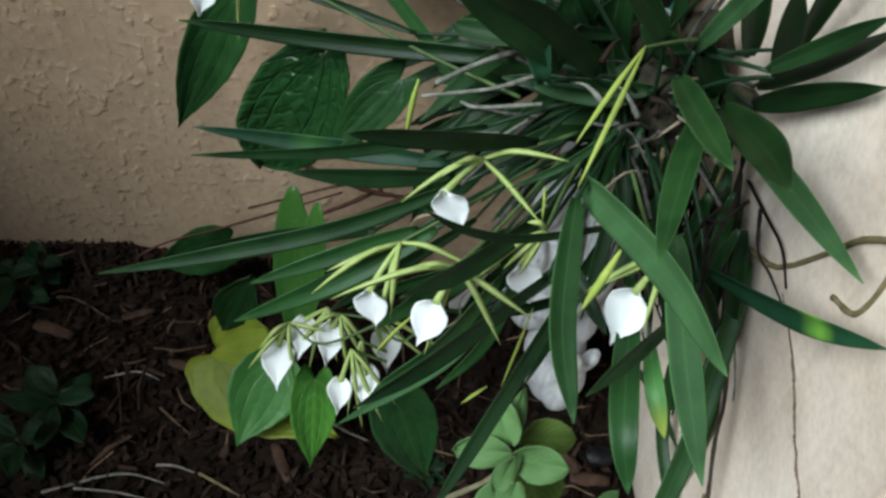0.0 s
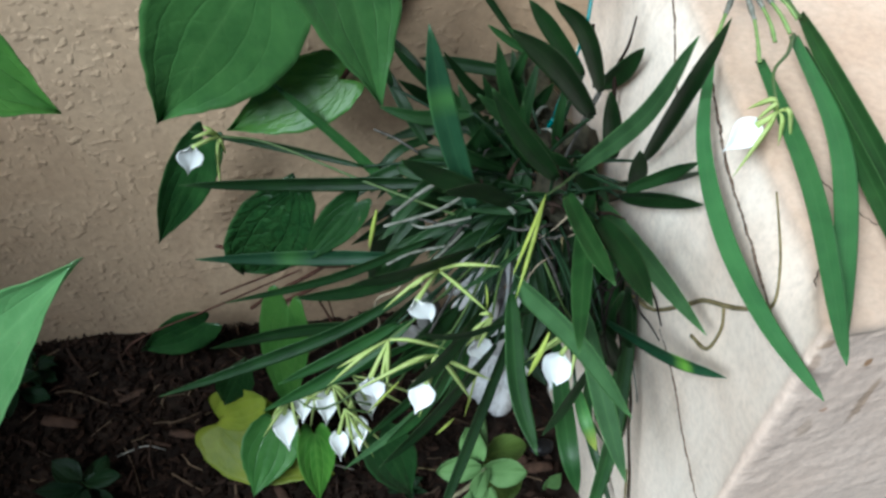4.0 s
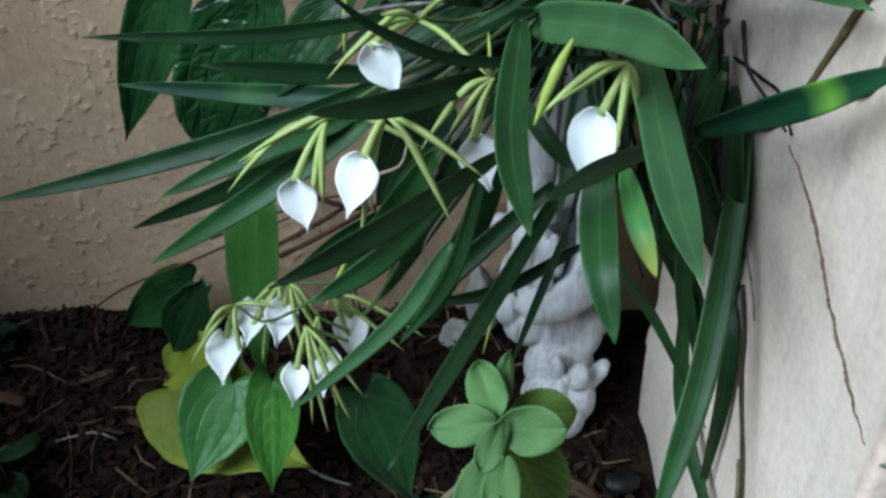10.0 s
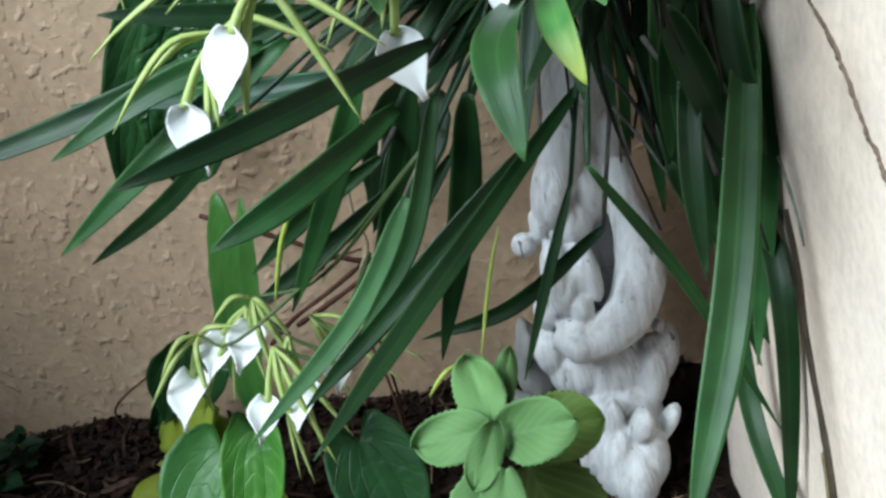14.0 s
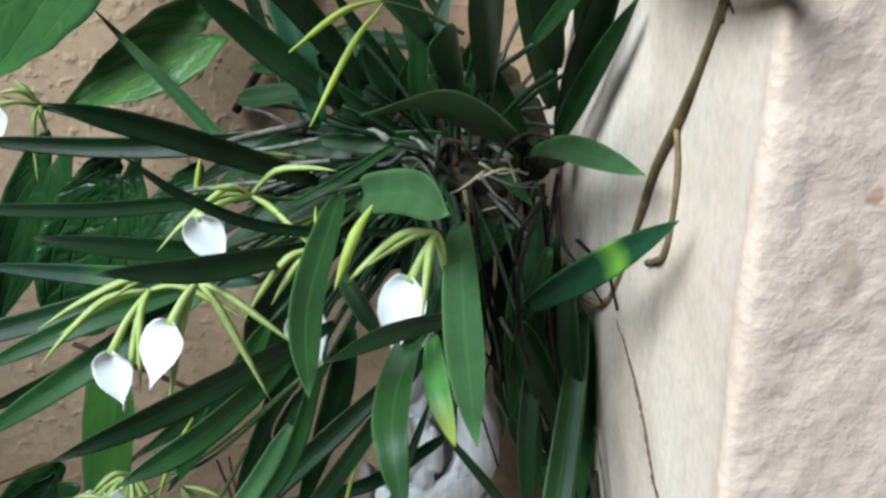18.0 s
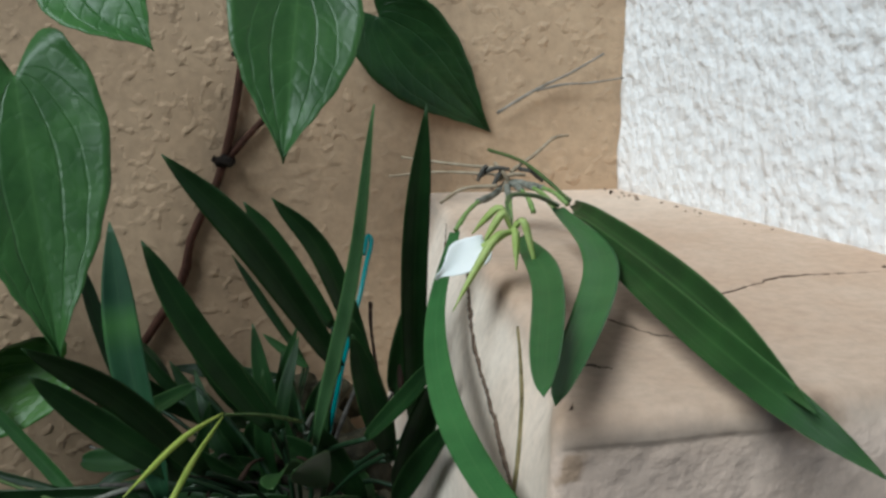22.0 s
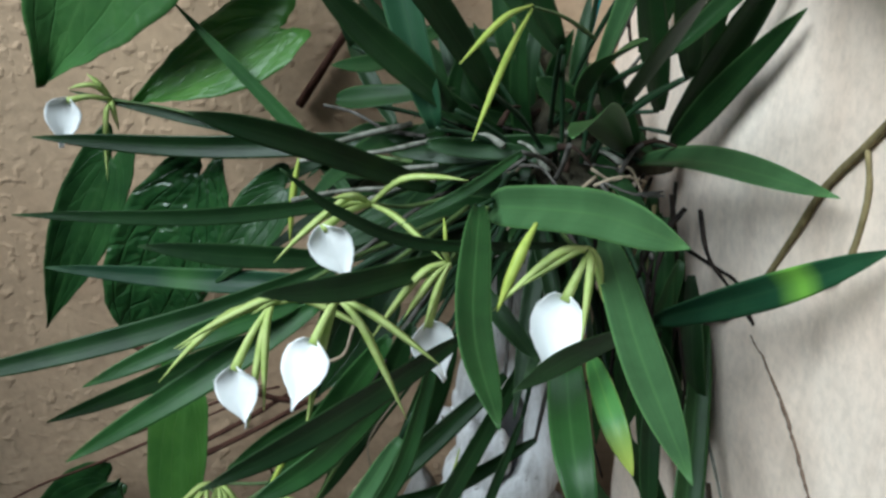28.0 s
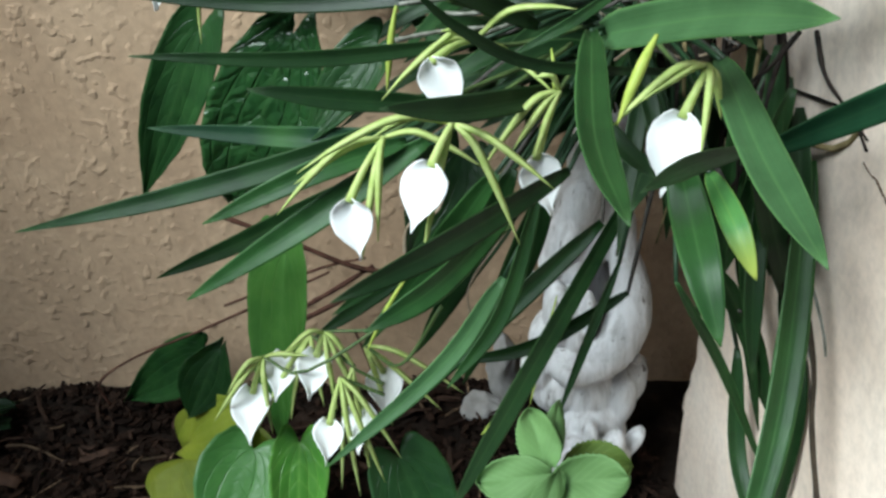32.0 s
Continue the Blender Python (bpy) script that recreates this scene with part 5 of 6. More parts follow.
root(small_orchid, [(0.337, 0.575, 0.842), (0.331, 0.568, 0.838), (0.327, 0.570, 0.828)], 0.0020, 0.0015, root_grey, name="dry_root")
root(small_orchid, [(0.344, 0.575, 0.833), (0.338, 0.568, 0.833), (0.336, 0.570, 0.826)], 0.0020, 0.0015, root_pale, name="dry_root")
root(small_orchid, [(0.350, 0.575, 0.842), (0.357, 0.568, 0.841), (0.367, 0.570, 0.833)], 0.0020, 0.0015, root_grey, name="dry_root")

# the broad-leaved vine on the wall
broad_leaf(vine, (-0.033, 0.700, 0.913), (-0.001, 0.610, 0.703), 0.127, vine_mid, face=(0.20, -0.89, 0.41))
broad_leaf(vine, (-0.108, 0.722, 0.802), (-0.253, 0.742, 0.603), 0.166, vine_mid, face=(-0.15, -0.9, 0.25))
broad_leaf(vine, (-0.038, 0.725, 0.650), (-0.176, 0.735, 0.586), 0.084, vine_bright_old, quilt=0.0018, face=(-0.15, -0.72, 0.68))
broad_leaf(vine, (-0.218, 0.790, 0.516), (-0.321, 0.789, 0.332), 0.065, vine_dark, face=(-0.10, -0.97, 0.21))
broad_leaf(vine, (-0.110, 0.660, 0.545), (-0.196, 0.672, 0.385), 0.097, vine_quilted, outline=ROUND, quilt=0.0024, face=(0.02, -0.86, 0.51))
broad_leaf(vine, (-0.040, 0.630, 0.541), (-0.117, 0.620, 0.456), 0.048, vine_dark, face=(-0.38, -0.81, 0.44))
broad_leaf(vine, (0.025, 0.700, 0.405), (-0.036, 0.660, 0.310), 0.072, vine_dark, face=(0.10, -0.95, 0.30))
root(vine, [(-0.263, 0.810, 0.175), (-0.209, 0.810, 0.194), (-0.142, 0.810, 0.217), (-0.088, 0.810, 0.226)], 0.0018, 0.0016, stem_brown, name="stem")
root(vine, [(-0.222, 0.805, 0.130), (-0.186, 0.805, 0.158), (-0.135, 0.805, 0.185), (-0.080, 0.805, 0.217)], 0.0032, 0.0029, stem_brown, name="stem")
broad_leaf(vine, (-0.148, 0.635, 0.348), (-0.180, 0.595, 0.148), 0.086, vine_bright_old, face=(-0.52, -0.62, 0.58))
broad_leaf(vine, (-0.301, 0.800, 0.116), (-0.427, 0.830, 0.023), 0.072, vine_dark, face=(-0.40, -0.88, 0.25))
broad_leaf(vine, (-0.222, 0.620, 0.255), (-0.264, 0.600, 0.188), 0.052, vine_dark, outline=OVATE, face=(-0.12, -0.94, 0.31))
broad_leaf(vine, (-0.278, 0.602, 0.135), (-0.126, 0.500, 0.112), 0.134, vine_yellow, face=(-0.3, -0.55, 0.78))
broad_leaf(vine, (-0.270, 0.600, 0.158), (-0.202, 0.585, 0.206), 0.059, vine_yellow, outline=ROUND, face=(-0.55, -0.59, 0.59))
broad_leaf(vine, (-0.193, 0.550, 0.188), (-0.240, 0.484, 0.122), 0.082, vine_fresh, face=(0.16, -0.57, 0.81))
broad_leaf(vine, (-0.138, 0.505, 0.233), (-0.147, 0.442, 0.150), 0.052, vine_bright, face=(0.14, -0.68, 0.72))
broad_leaf(vine, (-0.052, 0.490, 0.220), (-0.018, 0.437, 0.128), 0.072, vine_dark, face=(0.30, -0.78, 0.54))
broad_leaf(vine, (0.196, 0.720, 0.991), (0.174, 0.640, 0.846), 0.113, vine_mid, face=(0.03, -0.88, 0.48))
broad_leaf(vine, (0.274, 0.800, 0.961), (0.385, 0.794, 0.848), 0.091, vine_dark, face=(-0.11, -0.99, -0.05))
broad_leaf(vine, (0.012, 0.720, 1.002), (0.075, 0.680, 0.933), 0.085, vine_mid, face=(-0.20, -0.92, 0.35))
broad_leaf(vine, (-0.371, 0.500, 0.954), (-0.259, 0.482, 0.858), 0.095, vine_bright_old, face=(0.32, -0.79, 0.52))
# this leaf's sky sheen is painted in as a pale green
broad_leaf(vine, (-0.548, 0.460, 0.463), (-0.293, 0.434, 0.738), 0.135, vine_sheen, face=(-0.5, -0.68, 0.52))
root(vine, [(0.153, 0.818, 0.992), (0.144, 0.819, 0.924), (0.120, 0.821, 0.821), (0.085, 0.824, 0.748), (0.065, 0.826, 0.690), (-0.036, 0.837, 0.547)], 0.0046, 0.0045, stem_brown, name="stem")
root(vine, [(0.180, 0.815, 0.881), (0.151, 0.818, 0.854), (0.120, 0.821, 0.821)], 0.0031, 0.0035, stem_brown, name="stem")
root(vine, [(-0.244, 0.800, 0.305), (-0.169, 0.800, 0.262), (-0.103, 0.800, 0.222), (-0.052, 0.800, 0.207)], 0.0031, 0.0030, stem_brown, name="stem")
root(vine, [(-0.431, 0.800, 0.047), (-0.434, 0.800, 0.083), (-0.380, 0.800, 0.118), (-0.285, 0.800, 0.153), (-0.131, 0.800, 0.217)], 0.0018, 0.0015, stem_brown, name="stem")
root(vine, [(-0.175, 0.780, 0.163), (-0.111, 0.780, 0.194), (-0.041, 0.780, 0.233)], 0.0037, 0.0026, stem_brown, name="stem")
root(vine, [(-0.112, 0.800, 0.132), (-0.096, 0.780, 0.079), (-0.090, 0.760, -0.004)], 0.0019, 0.0016, stem_brown, name="stem")
root(vine, [(-0.097, 0.800, 0.135), (-0.089, 0.770, 0.020), (-0.107, 0.720, -0.103)], 0.0015, 0.0017, stem_brown, name="stem")

# the mint-like herb
broad_leaf(herb, (0.062, 0.400, 0.288), (0.053, 0.430, 0.320), 0.032, mint_skin, outline=ROUND, lobe=0.03, teeth=1, droop=0.1, quilt=0.0002, face=(0.12, -0.71, 0.70))
broad_leaf(herb, (0.064, 0.410, 0.283), (0.081, 0.450, 0.308), 0.018, mint_skin, outline=ROUND, lobe=0.03, teeth=1, droop=0.1, quilt=0.0002, face=(0.29, -0.59, 0.75))
broad_leaf(herb, (0.068, 0.385, 0.287), (0.115, 0.365, 0.307), 0.038, mint_skin, outline=ROUND, lobe=0.03, teeth=1, droop=0.1, quilt=0.0002, face=(-0.50, -0.76, 0.42))
broad_leaf(herb, (0.064, 0.390, 0.291), (0.010, 0.400, 0.278), 0.033, mint_skin, outline=ROUND, lobe=0.03, teeth=1, droop=0.1, quilt=0.0002, face=(-0.27, -0.83, 0.49))
broad_leaf(herb, (0.068, 0.380, 0.303), (0.048, 0.360, 0.271), 0.022, mint_skin, outline=ROUND, lobe=0.03, teeth=1, droop=0.1, quilt=0.0002, face=(0.12, -0.87, 0.47))
broad_leaf(herb, (0.057, 0.370, 0.277), (0.030, 0.330, 0.228), 0.036, mint_skin, outline=ROUND, lobe=0.03, teeth=1, droop=0.1, quilt=0.0002, face=(0.17, -0.81, 0.57))
broad_leaf(herb, (0.069, 0.365, 0.279), (0.055, 0.335, 0.231), 0.029, mint_skin, outline=ROUND, lobe=0.03, teeth=1, droop=0.1, quilt=0.0002, face=(0.13, -0.86, 0.50))
broad_leaf(herb, (0.077, 0.420, 0.259), (0.132, 0.420, 0.260), 0.046, mint_shade, outline=ROUND, lobe=0.03, teeth=1, droop=0.1, quilt=0.0002, face=(-0.01, -0.83, 0.56))
broad_leaf(herb, (0.076, 0.420, 0.231), (0.104, 0.390, 0.159), 0.070, mint_shade, outline=ROUND, lobe=0.03, teeth=1, droop=0.1, quilt=0.0002, face=(0.19, -0.88, 0.44))
root(herb, [(-0.009, 0.400, 0.137), (-0.000, 0.400, 0.162), (0.042, 0.390, 0.229), (0.060, 0.385, 0.273), (0.068, 0.385, 0.295)], 0.0044, 0.0016, herb_stem, name="stem")
broad_leaf(ground_leaf, (0.192, 0.460, 0.008), (0.206, 0.450, 0.070), 0.022, mint_skin, outline=OVATE, lobe=0.0, face=(-0.41, -0.91, -0.06))


# ---- the orchid's clump: moss and bark, stems to each leaf, a beard of roots ----
def clump(plant):
    rng = random.Random(5)
    bm = bmesh.new()
    for k in range(26):
        c = Vector((0.195 + rng.gauss(0, 0.022), 0.66 + rng.uniform(-0.11, 0.17), 0.565 + rng.gauss(0, 0.016)))
        m = Matrix.Translation(local(plant, c)) @ Euler((rng.uniform(0, 3), rng.uniform(0, 3), 0)).to_matrix().to_4x4() @ Matrix.Diagonal((0.026, 0.019, 0.016, 1))
        bmesh.ops.create_icosphere(bm, subdivisions=3, radius=rng.uniform(0.7, 1.2), matrix=m)
    for v in bm.verts:
        v.co += noise.noise_vector(v.co * 70) * 0.008
    ball = part("root_ball", bm, moss, plant, "mossy clump of bark and old roots")
    merge = ball.modifiers.new("join", "REMESH")
    merge.mode, merge.voxel_size = "VOXEL", 0.004
    for leaf in [o for o in plant.children if o.name.startswith("leaf")]:
        me = leaf.data
        base = sum((me.vertices[i].co for i in range(14)), Vector()) / 14
        p = base + plant.location
        q = Vector((0.17 + 0.25 * (p.x - 0.17), 0.60 + 0.35 * (p.y - 0.60), 0.565 + 0.2 * (p.z - 0.565)))
        q = q + Vector((rng.gauss(0, 0.012), rng.gauss(0, 0.02), rng.gauss(0, 0.008)))
        if (p - q).length < 0.015:
            continue
        mid = p.lerp(q, 0.5) + Vector((0, 0, 0.006))
        grey_stem = rng.random() < 0.08
        part("pseudobulb", tube([base, local(plant, mid), local(plant, q)], [0.0017, 0.0020, 0.0017], 6, 8, 0.15, rng.randrange(999)), root_grey if grey_stem else petiole_green, plant)
    for k in range(30):
        a = Vector((rng.uniform(0.16, 0.24), rng.uniform(0.50, 0.76), rng.uniform(0.53, 0.58)))
        drop = rng.uniform(0.06, 0.22)
        b = a + Vector((rng.uniform(-0.03, 0.03), rng.uniform(-0.05, 0.05), -drop))
        b.x = min(b.x, 0.240)
        m = a.lerp(b, 0.5) + Vector((rng.uniform(-0.012, 0.012), rng.uniform(-0.02, 0.02), 0.0))
        m.x = min(m.x, 0.241)
        root(plant, [a, m, b], 0.0018, 0.0009, root_brown if k % 7 == 0 else root_dark, 9)
    # a dense tangle against the pier, near-black to stand in for the shade there
    for k in range(20):
        a = Vector((rng.uniform(0.205, 0.243), rng.uniform(0.42, 0.56), rng.uniform(0.50, 0.60)))
        b = a + Vector((rng.uniform(-0.02, 0.02), rng.uniform(-0.06, 0.05), -rng.uniform(0.05, 0.15)))
        b.x = min(b.x, 0.241)
        m = a.lerp(b, 0.35) + Vector((rng.uniform(-0.014, 0.0), rng.uniform(-0.025, 0.025), 0.0))
        k2 = a.lerp(b, 0.7) + Vector((rng.uniform(-0.014, 0.0), rng.uniform(-0.025, 0.025), 0.0))
        root(plant, [a, m, k2, b], 0.0017, 0.0007, root_dark, 14)
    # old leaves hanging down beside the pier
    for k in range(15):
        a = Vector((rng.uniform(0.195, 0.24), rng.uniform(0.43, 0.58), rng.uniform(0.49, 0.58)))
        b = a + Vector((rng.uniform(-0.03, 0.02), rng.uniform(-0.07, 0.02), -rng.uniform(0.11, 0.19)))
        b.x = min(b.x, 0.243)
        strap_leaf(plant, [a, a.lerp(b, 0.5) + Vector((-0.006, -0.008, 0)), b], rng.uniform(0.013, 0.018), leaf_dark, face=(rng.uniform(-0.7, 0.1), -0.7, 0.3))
    for k in range(22):
        a = Vector((rng.uniform(0.11, 0.23), rng.uniform(0.48, 0.66), rng.uniform(0.56, 0.60)))
        b = a + Vector((rng.uniform(-0.05, 0.05), rng.uniform(-0.05, 0.03), rng.uniform(-0.02, 0.03)))
        root(plant, [a, a.lerp(b, 0.5) + Vector((0, 0, rng.uniform(-0.01, 0.012))), b], 0.0013, 0.0008, root_grey if k % 2 else root_pale, 6, "dry_root")
    for k in range(22):
        a = Vector((rng.uniform(0.10, 0.22), rng.uniform(0.50, 0.68), rng.uniform(0.575, 0.61)))
        b = a + Vector((rng.uniform(-0.03, 0.03), rng.uniform(-0.03, 0.03), rng.uniform(-0.012, 0.02)))
        root(plant, [a, a.lerp(b, 0.5) + Vector((0, 0, 0.006)), b], 0.0026, 0.0008, sheath_pale if k % 3 == 0 else bark_strip, 6, "dry_bract")
    # older leaves that fill the crown, added to cast shade into the corner
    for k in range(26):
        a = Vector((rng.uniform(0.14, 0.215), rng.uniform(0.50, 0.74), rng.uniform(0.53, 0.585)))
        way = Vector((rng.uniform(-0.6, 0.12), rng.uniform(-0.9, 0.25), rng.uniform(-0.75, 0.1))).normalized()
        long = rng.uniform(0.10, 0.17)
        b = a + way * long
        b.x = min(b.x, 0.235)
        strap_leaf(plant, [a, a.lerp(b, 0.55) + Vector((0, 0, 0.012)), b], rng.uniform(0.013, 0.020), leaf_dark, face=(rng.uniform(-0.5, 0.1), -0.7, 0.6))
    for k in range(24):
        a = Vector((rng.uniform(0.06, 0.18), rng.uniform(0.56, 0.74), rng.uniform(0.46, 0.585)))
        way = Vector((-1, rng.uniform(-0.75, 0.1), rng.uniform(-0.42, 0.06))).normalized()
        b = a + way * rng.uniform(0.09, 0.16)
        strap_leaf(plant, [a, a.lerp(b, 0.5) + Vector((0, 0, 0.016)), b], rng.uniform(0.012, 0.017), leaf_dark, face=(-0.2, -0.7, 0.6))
    # short broad leaves laid flat, added to block light from above
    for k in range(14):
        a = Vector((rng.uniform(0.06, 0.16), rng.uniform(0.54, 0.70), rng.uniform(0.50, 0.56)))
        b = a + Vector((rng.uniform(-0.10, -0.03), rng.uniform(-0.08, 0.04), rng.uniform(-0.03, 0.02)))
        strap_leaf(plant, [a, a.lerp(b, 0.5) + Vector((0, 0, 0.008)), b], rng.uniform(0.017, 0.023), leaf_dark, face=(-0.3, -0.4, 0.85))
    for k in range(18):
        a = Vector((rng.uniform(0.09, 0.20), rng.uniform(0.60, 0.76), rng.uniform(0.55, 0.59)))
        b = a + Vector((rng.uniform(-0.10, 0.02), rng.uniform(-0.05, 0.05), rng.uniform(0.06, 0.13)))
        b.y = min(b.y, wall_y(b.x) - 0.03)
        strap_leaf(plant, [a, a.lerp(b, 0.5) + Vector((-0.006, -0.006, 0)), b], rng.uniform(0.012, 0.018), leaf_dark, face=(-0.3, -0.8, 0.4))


clump(orchid)


# ---- the carved statue in the corner ----
def statue():
    """A carved stack of rounded figures on a stump, kept as plain shapes."""
    bm = bmesh.new()

    def lump(c, r, turn=0.0):
        m = Matrix.Translation(c) @ Euler((0, radians(turn), 0)).to_matrix().to_4x4() @ Matrix.Diagonal((*r, 1))
        bmesh.ops.create_icosphere(bm, subdivisions=4, radius=1, matrix=m)

    lump((0.167, 0.715, 0.392), (0.0343, 0.0300, 0.0512), 20)
    lump((0.143, 0.705, 0.342), (0.0231, 0.0260, 0.0463), 18)
    lump((0.181, 0.720, 0.342), (0.0245, 0.0260, 0.0441), -2)
    lump((0.126, 0.700, 0.302), (0.0197, 0.0240, 0.0407), 16)
    lump((0.159, 0.712, 0.299), (0.0207, 0.0240, 0.0438), -4)
    lump((0.139, 0.705, 0.266), (0.0204, 0.0220, 0.0269), 10)
    lump((0.091, 0.690, 0.256), (0.0122, 0.0120, 0.0118), 40)
    lump((0.107, 0.697, 0.267), (0.0079, 0.0120, 0.0183), -10)
    # the crescent that curls round the lower face
    curl = tube([Vector(p) for p in ((0.186, 0.705, 0.316), (0.186, 0.694, 0.282), (0.192, 0.682, 0.244), (0.188, 0.670, 0.208), (0.168, 0.660, 0.176), (0.132, 0.656, 0.161), (0.104, 0.664, 0.169))], [0.014, 0.015, 0.021, 0.0245, 0.0225, 0.019, 0.013], 20, 60)
    mesh = bpy.data.meshes.new("curl")
    curl.to_mesh(mesh)
    bm.from_mesh(mesh)
    bpy.data.meshes.remove(mesh)
    lump((0.131, 0.685, 0.214), (0.0215, 0.0240, 0.0340), 6)
    lump((0.147, 0.664, 0.227), (0.0080, 0.0110, 0.0300), -4)
    lump((0.120, 0.672, 0.210), (0.0140, 0.0160, 0.0260), 10)
    lump((0.132, 0.668, 0.194), (0.0120, 0.0160, 0.0180), 0)
    lump((0.124, 0.660, 0.163), (0.0174, 0.0260, 0.0212), 10)
    lump((0.115, 0.680, 0.224), (0.0143, 0.0240, 0.0354), 0)
    lump((0.199, 0.672, 0.157), (0.0065, 0.0100, 0.0072), 10)
    lump((0.107, 0.690, 0.191), (0.0179, 0.0220, 0.0301), 25)
    lump((0.097, 0.695, 0.136), (0.0195, 0.0240, 0.0322), 0)
    lump((0.118, 0.692, 0.109), (0.0298, 0.0280, 0.0325), 10)
    lump((0.152, 0.690, 0.101), (0.0323, 0.0300, 0.0454), 10)
    lump((0.186, 0.682, 0.097), (0.0190, 0.0260, 0.0431), 10)
    lump((0.204, 0.690, 0.113), (0.0137, 0.0200, 0.0317), 10)
    lump((0.144, 0.632, 0.088), (0.0087, 0.0130, 0.0214), 2)
    lump((0.167, 0.618, 0.086), (0.0113, 0.0150, 0.0189), 18)
    lump((0.192, 0.636, 0.070), (0.0077, 0.0130, 0.0222), 32)
    lump((0.151, 0.634, 0.032), (0.0361, 0.0340, 0.0433), 10)
    lump((0.154, 0.616, 0.025), (0.0223, 0.0240, 0.0335), 10)
    lump((0.139, 0.626, 0.052), (0.0158, 0.0200, 0.0338), 20)
    lump((0.172, 0.626, 0.043), (0.0169, 0.0200, 0.0353), 2)
    lump((0.124, 0.640, 0.048), (0.0170, 0.0220, 0.0305), 30)
    lump((0.149, 0.612, 0.016), (0.0137, 0.0160, 0.0174), 10)
    lump((0.137, 0.660, -0.070), (0.0357, 0.0340, 0.0345), 10)
    lump((0.139, 0.690, -0.142), (0.0430, 0.0450, 0.0589), 10)
    lump((0.155, 0.742, 0.225), (0.0460, 0.0300, 0.0600), 10)
    lump((0.148, 0.712, 0.165), (0.0450, 0.0300, 0.0400), 10)
    lump((0.152, 0.735, 0.275), (0.0360, 0.0260, 0.0400), 6)
    lump((0.152, 0.672, 0.050), (0.0420, 0.0300, 0.0500), 4)
    ob = part("statue", bm, carved)
    mod = ob.modifiers.new("join", "REMESH")
    mod.mode, mod.voxel_size = "VOXEL", 0.0018
    mod2 = ob.modifiers.new("soften", "SMOOTH")
    mod2.iterations, mod2.factor = 9, 0.5
    grain = bpy.data.textures.new("grain", "CLOUDS")
    grain.noise_scale, grain.noise_depth = 0.009, 3
    mod3 = ob.modifiers.new("chisel", "DISPLACE")
    mod3.texture, mod3.strength, mod3.mid_level = grain, 0.0016, 0.5
    return tagged(ob, "weathered whitewashed carved wooden figure stack in the corner", "statue")


statue()


def stem_node(at, r):
    bm = bmesh.new()
    bmesh.ops.create_icosphere(bm, subdivisions=3, radius=r, matrix=Matrix.Translation(local(vine, Vector(at))) @ Matrix.Diagonal((1.25, 1.0, 0.75, 1)))
    for v in bm.verts:
        v.co += noise.noise_vector(v.co * 160) * r * 0.8
    part("stem_node", bm, root_dark, vine, "dark knobbly stem node")


stem_node((0.145, 0.815, 0.925), 0.0075)
stem_node((0.121, 0.818, 0.824), 0.0085)


def stone(at, size, mat, label):
    bm = bmesh.new()
    bmesh.ops.create_icosphere(bm, subdivisions=4, radius=1, matrix=Matrix.Diagonal((*size, 1)))
    for v in bm.verts:
        v.co += noise.noise_vector(v.co * 30 + Vector(at) * 9) * 0.5 * min(size)
        v.co += noise.noise_vector(v.co * 110 + Vector(at) * 5) * 0.16 * min(size)
    ob = part("stone", bm, mat)
    ob.location = at
    return tagged(ob, label, "stone", "stones beside the statue")


stone((0.068, 0.790, 0.050), (0.022, 0.02, 0.058), pale_stone, "pale grey rounded stone standing beside the carved statue")
stone((0.036, 0.775, 0.010), (0.026, 0.022, 0.020), pale_stone, "small pale grey stone lying in the mulch")
stone((0.205, 0.53, 0.008), (0.019, 0.013, 0.008), dark_stone, "dark wet stone in the soil beside the low wall")


# ---- seedlings and the shrub at the side ----
def seedling(at, size, seed, label):
    rng = random.Random(seed)
    x, y = at
    plant = thing("seedling", (x, y, ground_height(x, y)), label, "seedling", "seedlings in the bed")
    h = 0.05 * size
    top = Vector(plant.location) + Vector((0, 0, h))
    part("stem", tube([Vector((0, 0, -0.004)), Vector((0.002, 0, h * 0.6)), Vector((0, 0, h))], [0.0014, 0.001], 5, 5), stalk_green, plant)
    for k in range(6):
        a = 2.4 * k + rng.uniform(-0.3, 0.3)
        way = Vector((math.cos(a), math.sin(a), rng.uniform(-0.1, 0.5)))
        b = top - Vector((0, 0, h * 0.12 * k)) + way * 0.006
        broad_leaf(plant, b, b + way * (0.046 * size * rng.uniform(0.7, 1.15)), 0.030 * size * rng.uniform(0.8, 1.1), seedling_skin, face=(way.x * -0.3, way.y * -0.3, 1), outline=OVATE, lobe=0.02, quilt=0.0004)
    return plant


seedling((-0.50, 0.585), 1.25, 1, "small dark green seedling in the mulch")
seedling((-0.535, 0.53), 1.05, 2, "small dark green seedling in the mulch")
seedling((-0.63, 0.80), 1.1, 3, "small dark seedling beside the wall")
seedling((-0.60, 0.83), 0.8, 4, "small dark green seedling close to the wall")
seedling((-0.02, 0.50), 0.5, 6, "tiny seedling under the vine leaves")


# ---- single twigs and pieces of bark on the soil ----
def twig(pts, r, mat, label):
    """A twig bedded on the soil through places of the plan."""
    ps = [Vector((x, y, ground_height(x, y) + r + 0.003)) for x, y in pts]
    ob = part("twig", tube([p - ps[0] for p in ps], [r * 1.2, r, r * 0.8, r * 0.5], 6, 14, 0.22, round(1e4 * pts[0][0])), mat)
    ob.location = ps[0]
    return tagged(ob, label, "twig", "twigs on the soil")


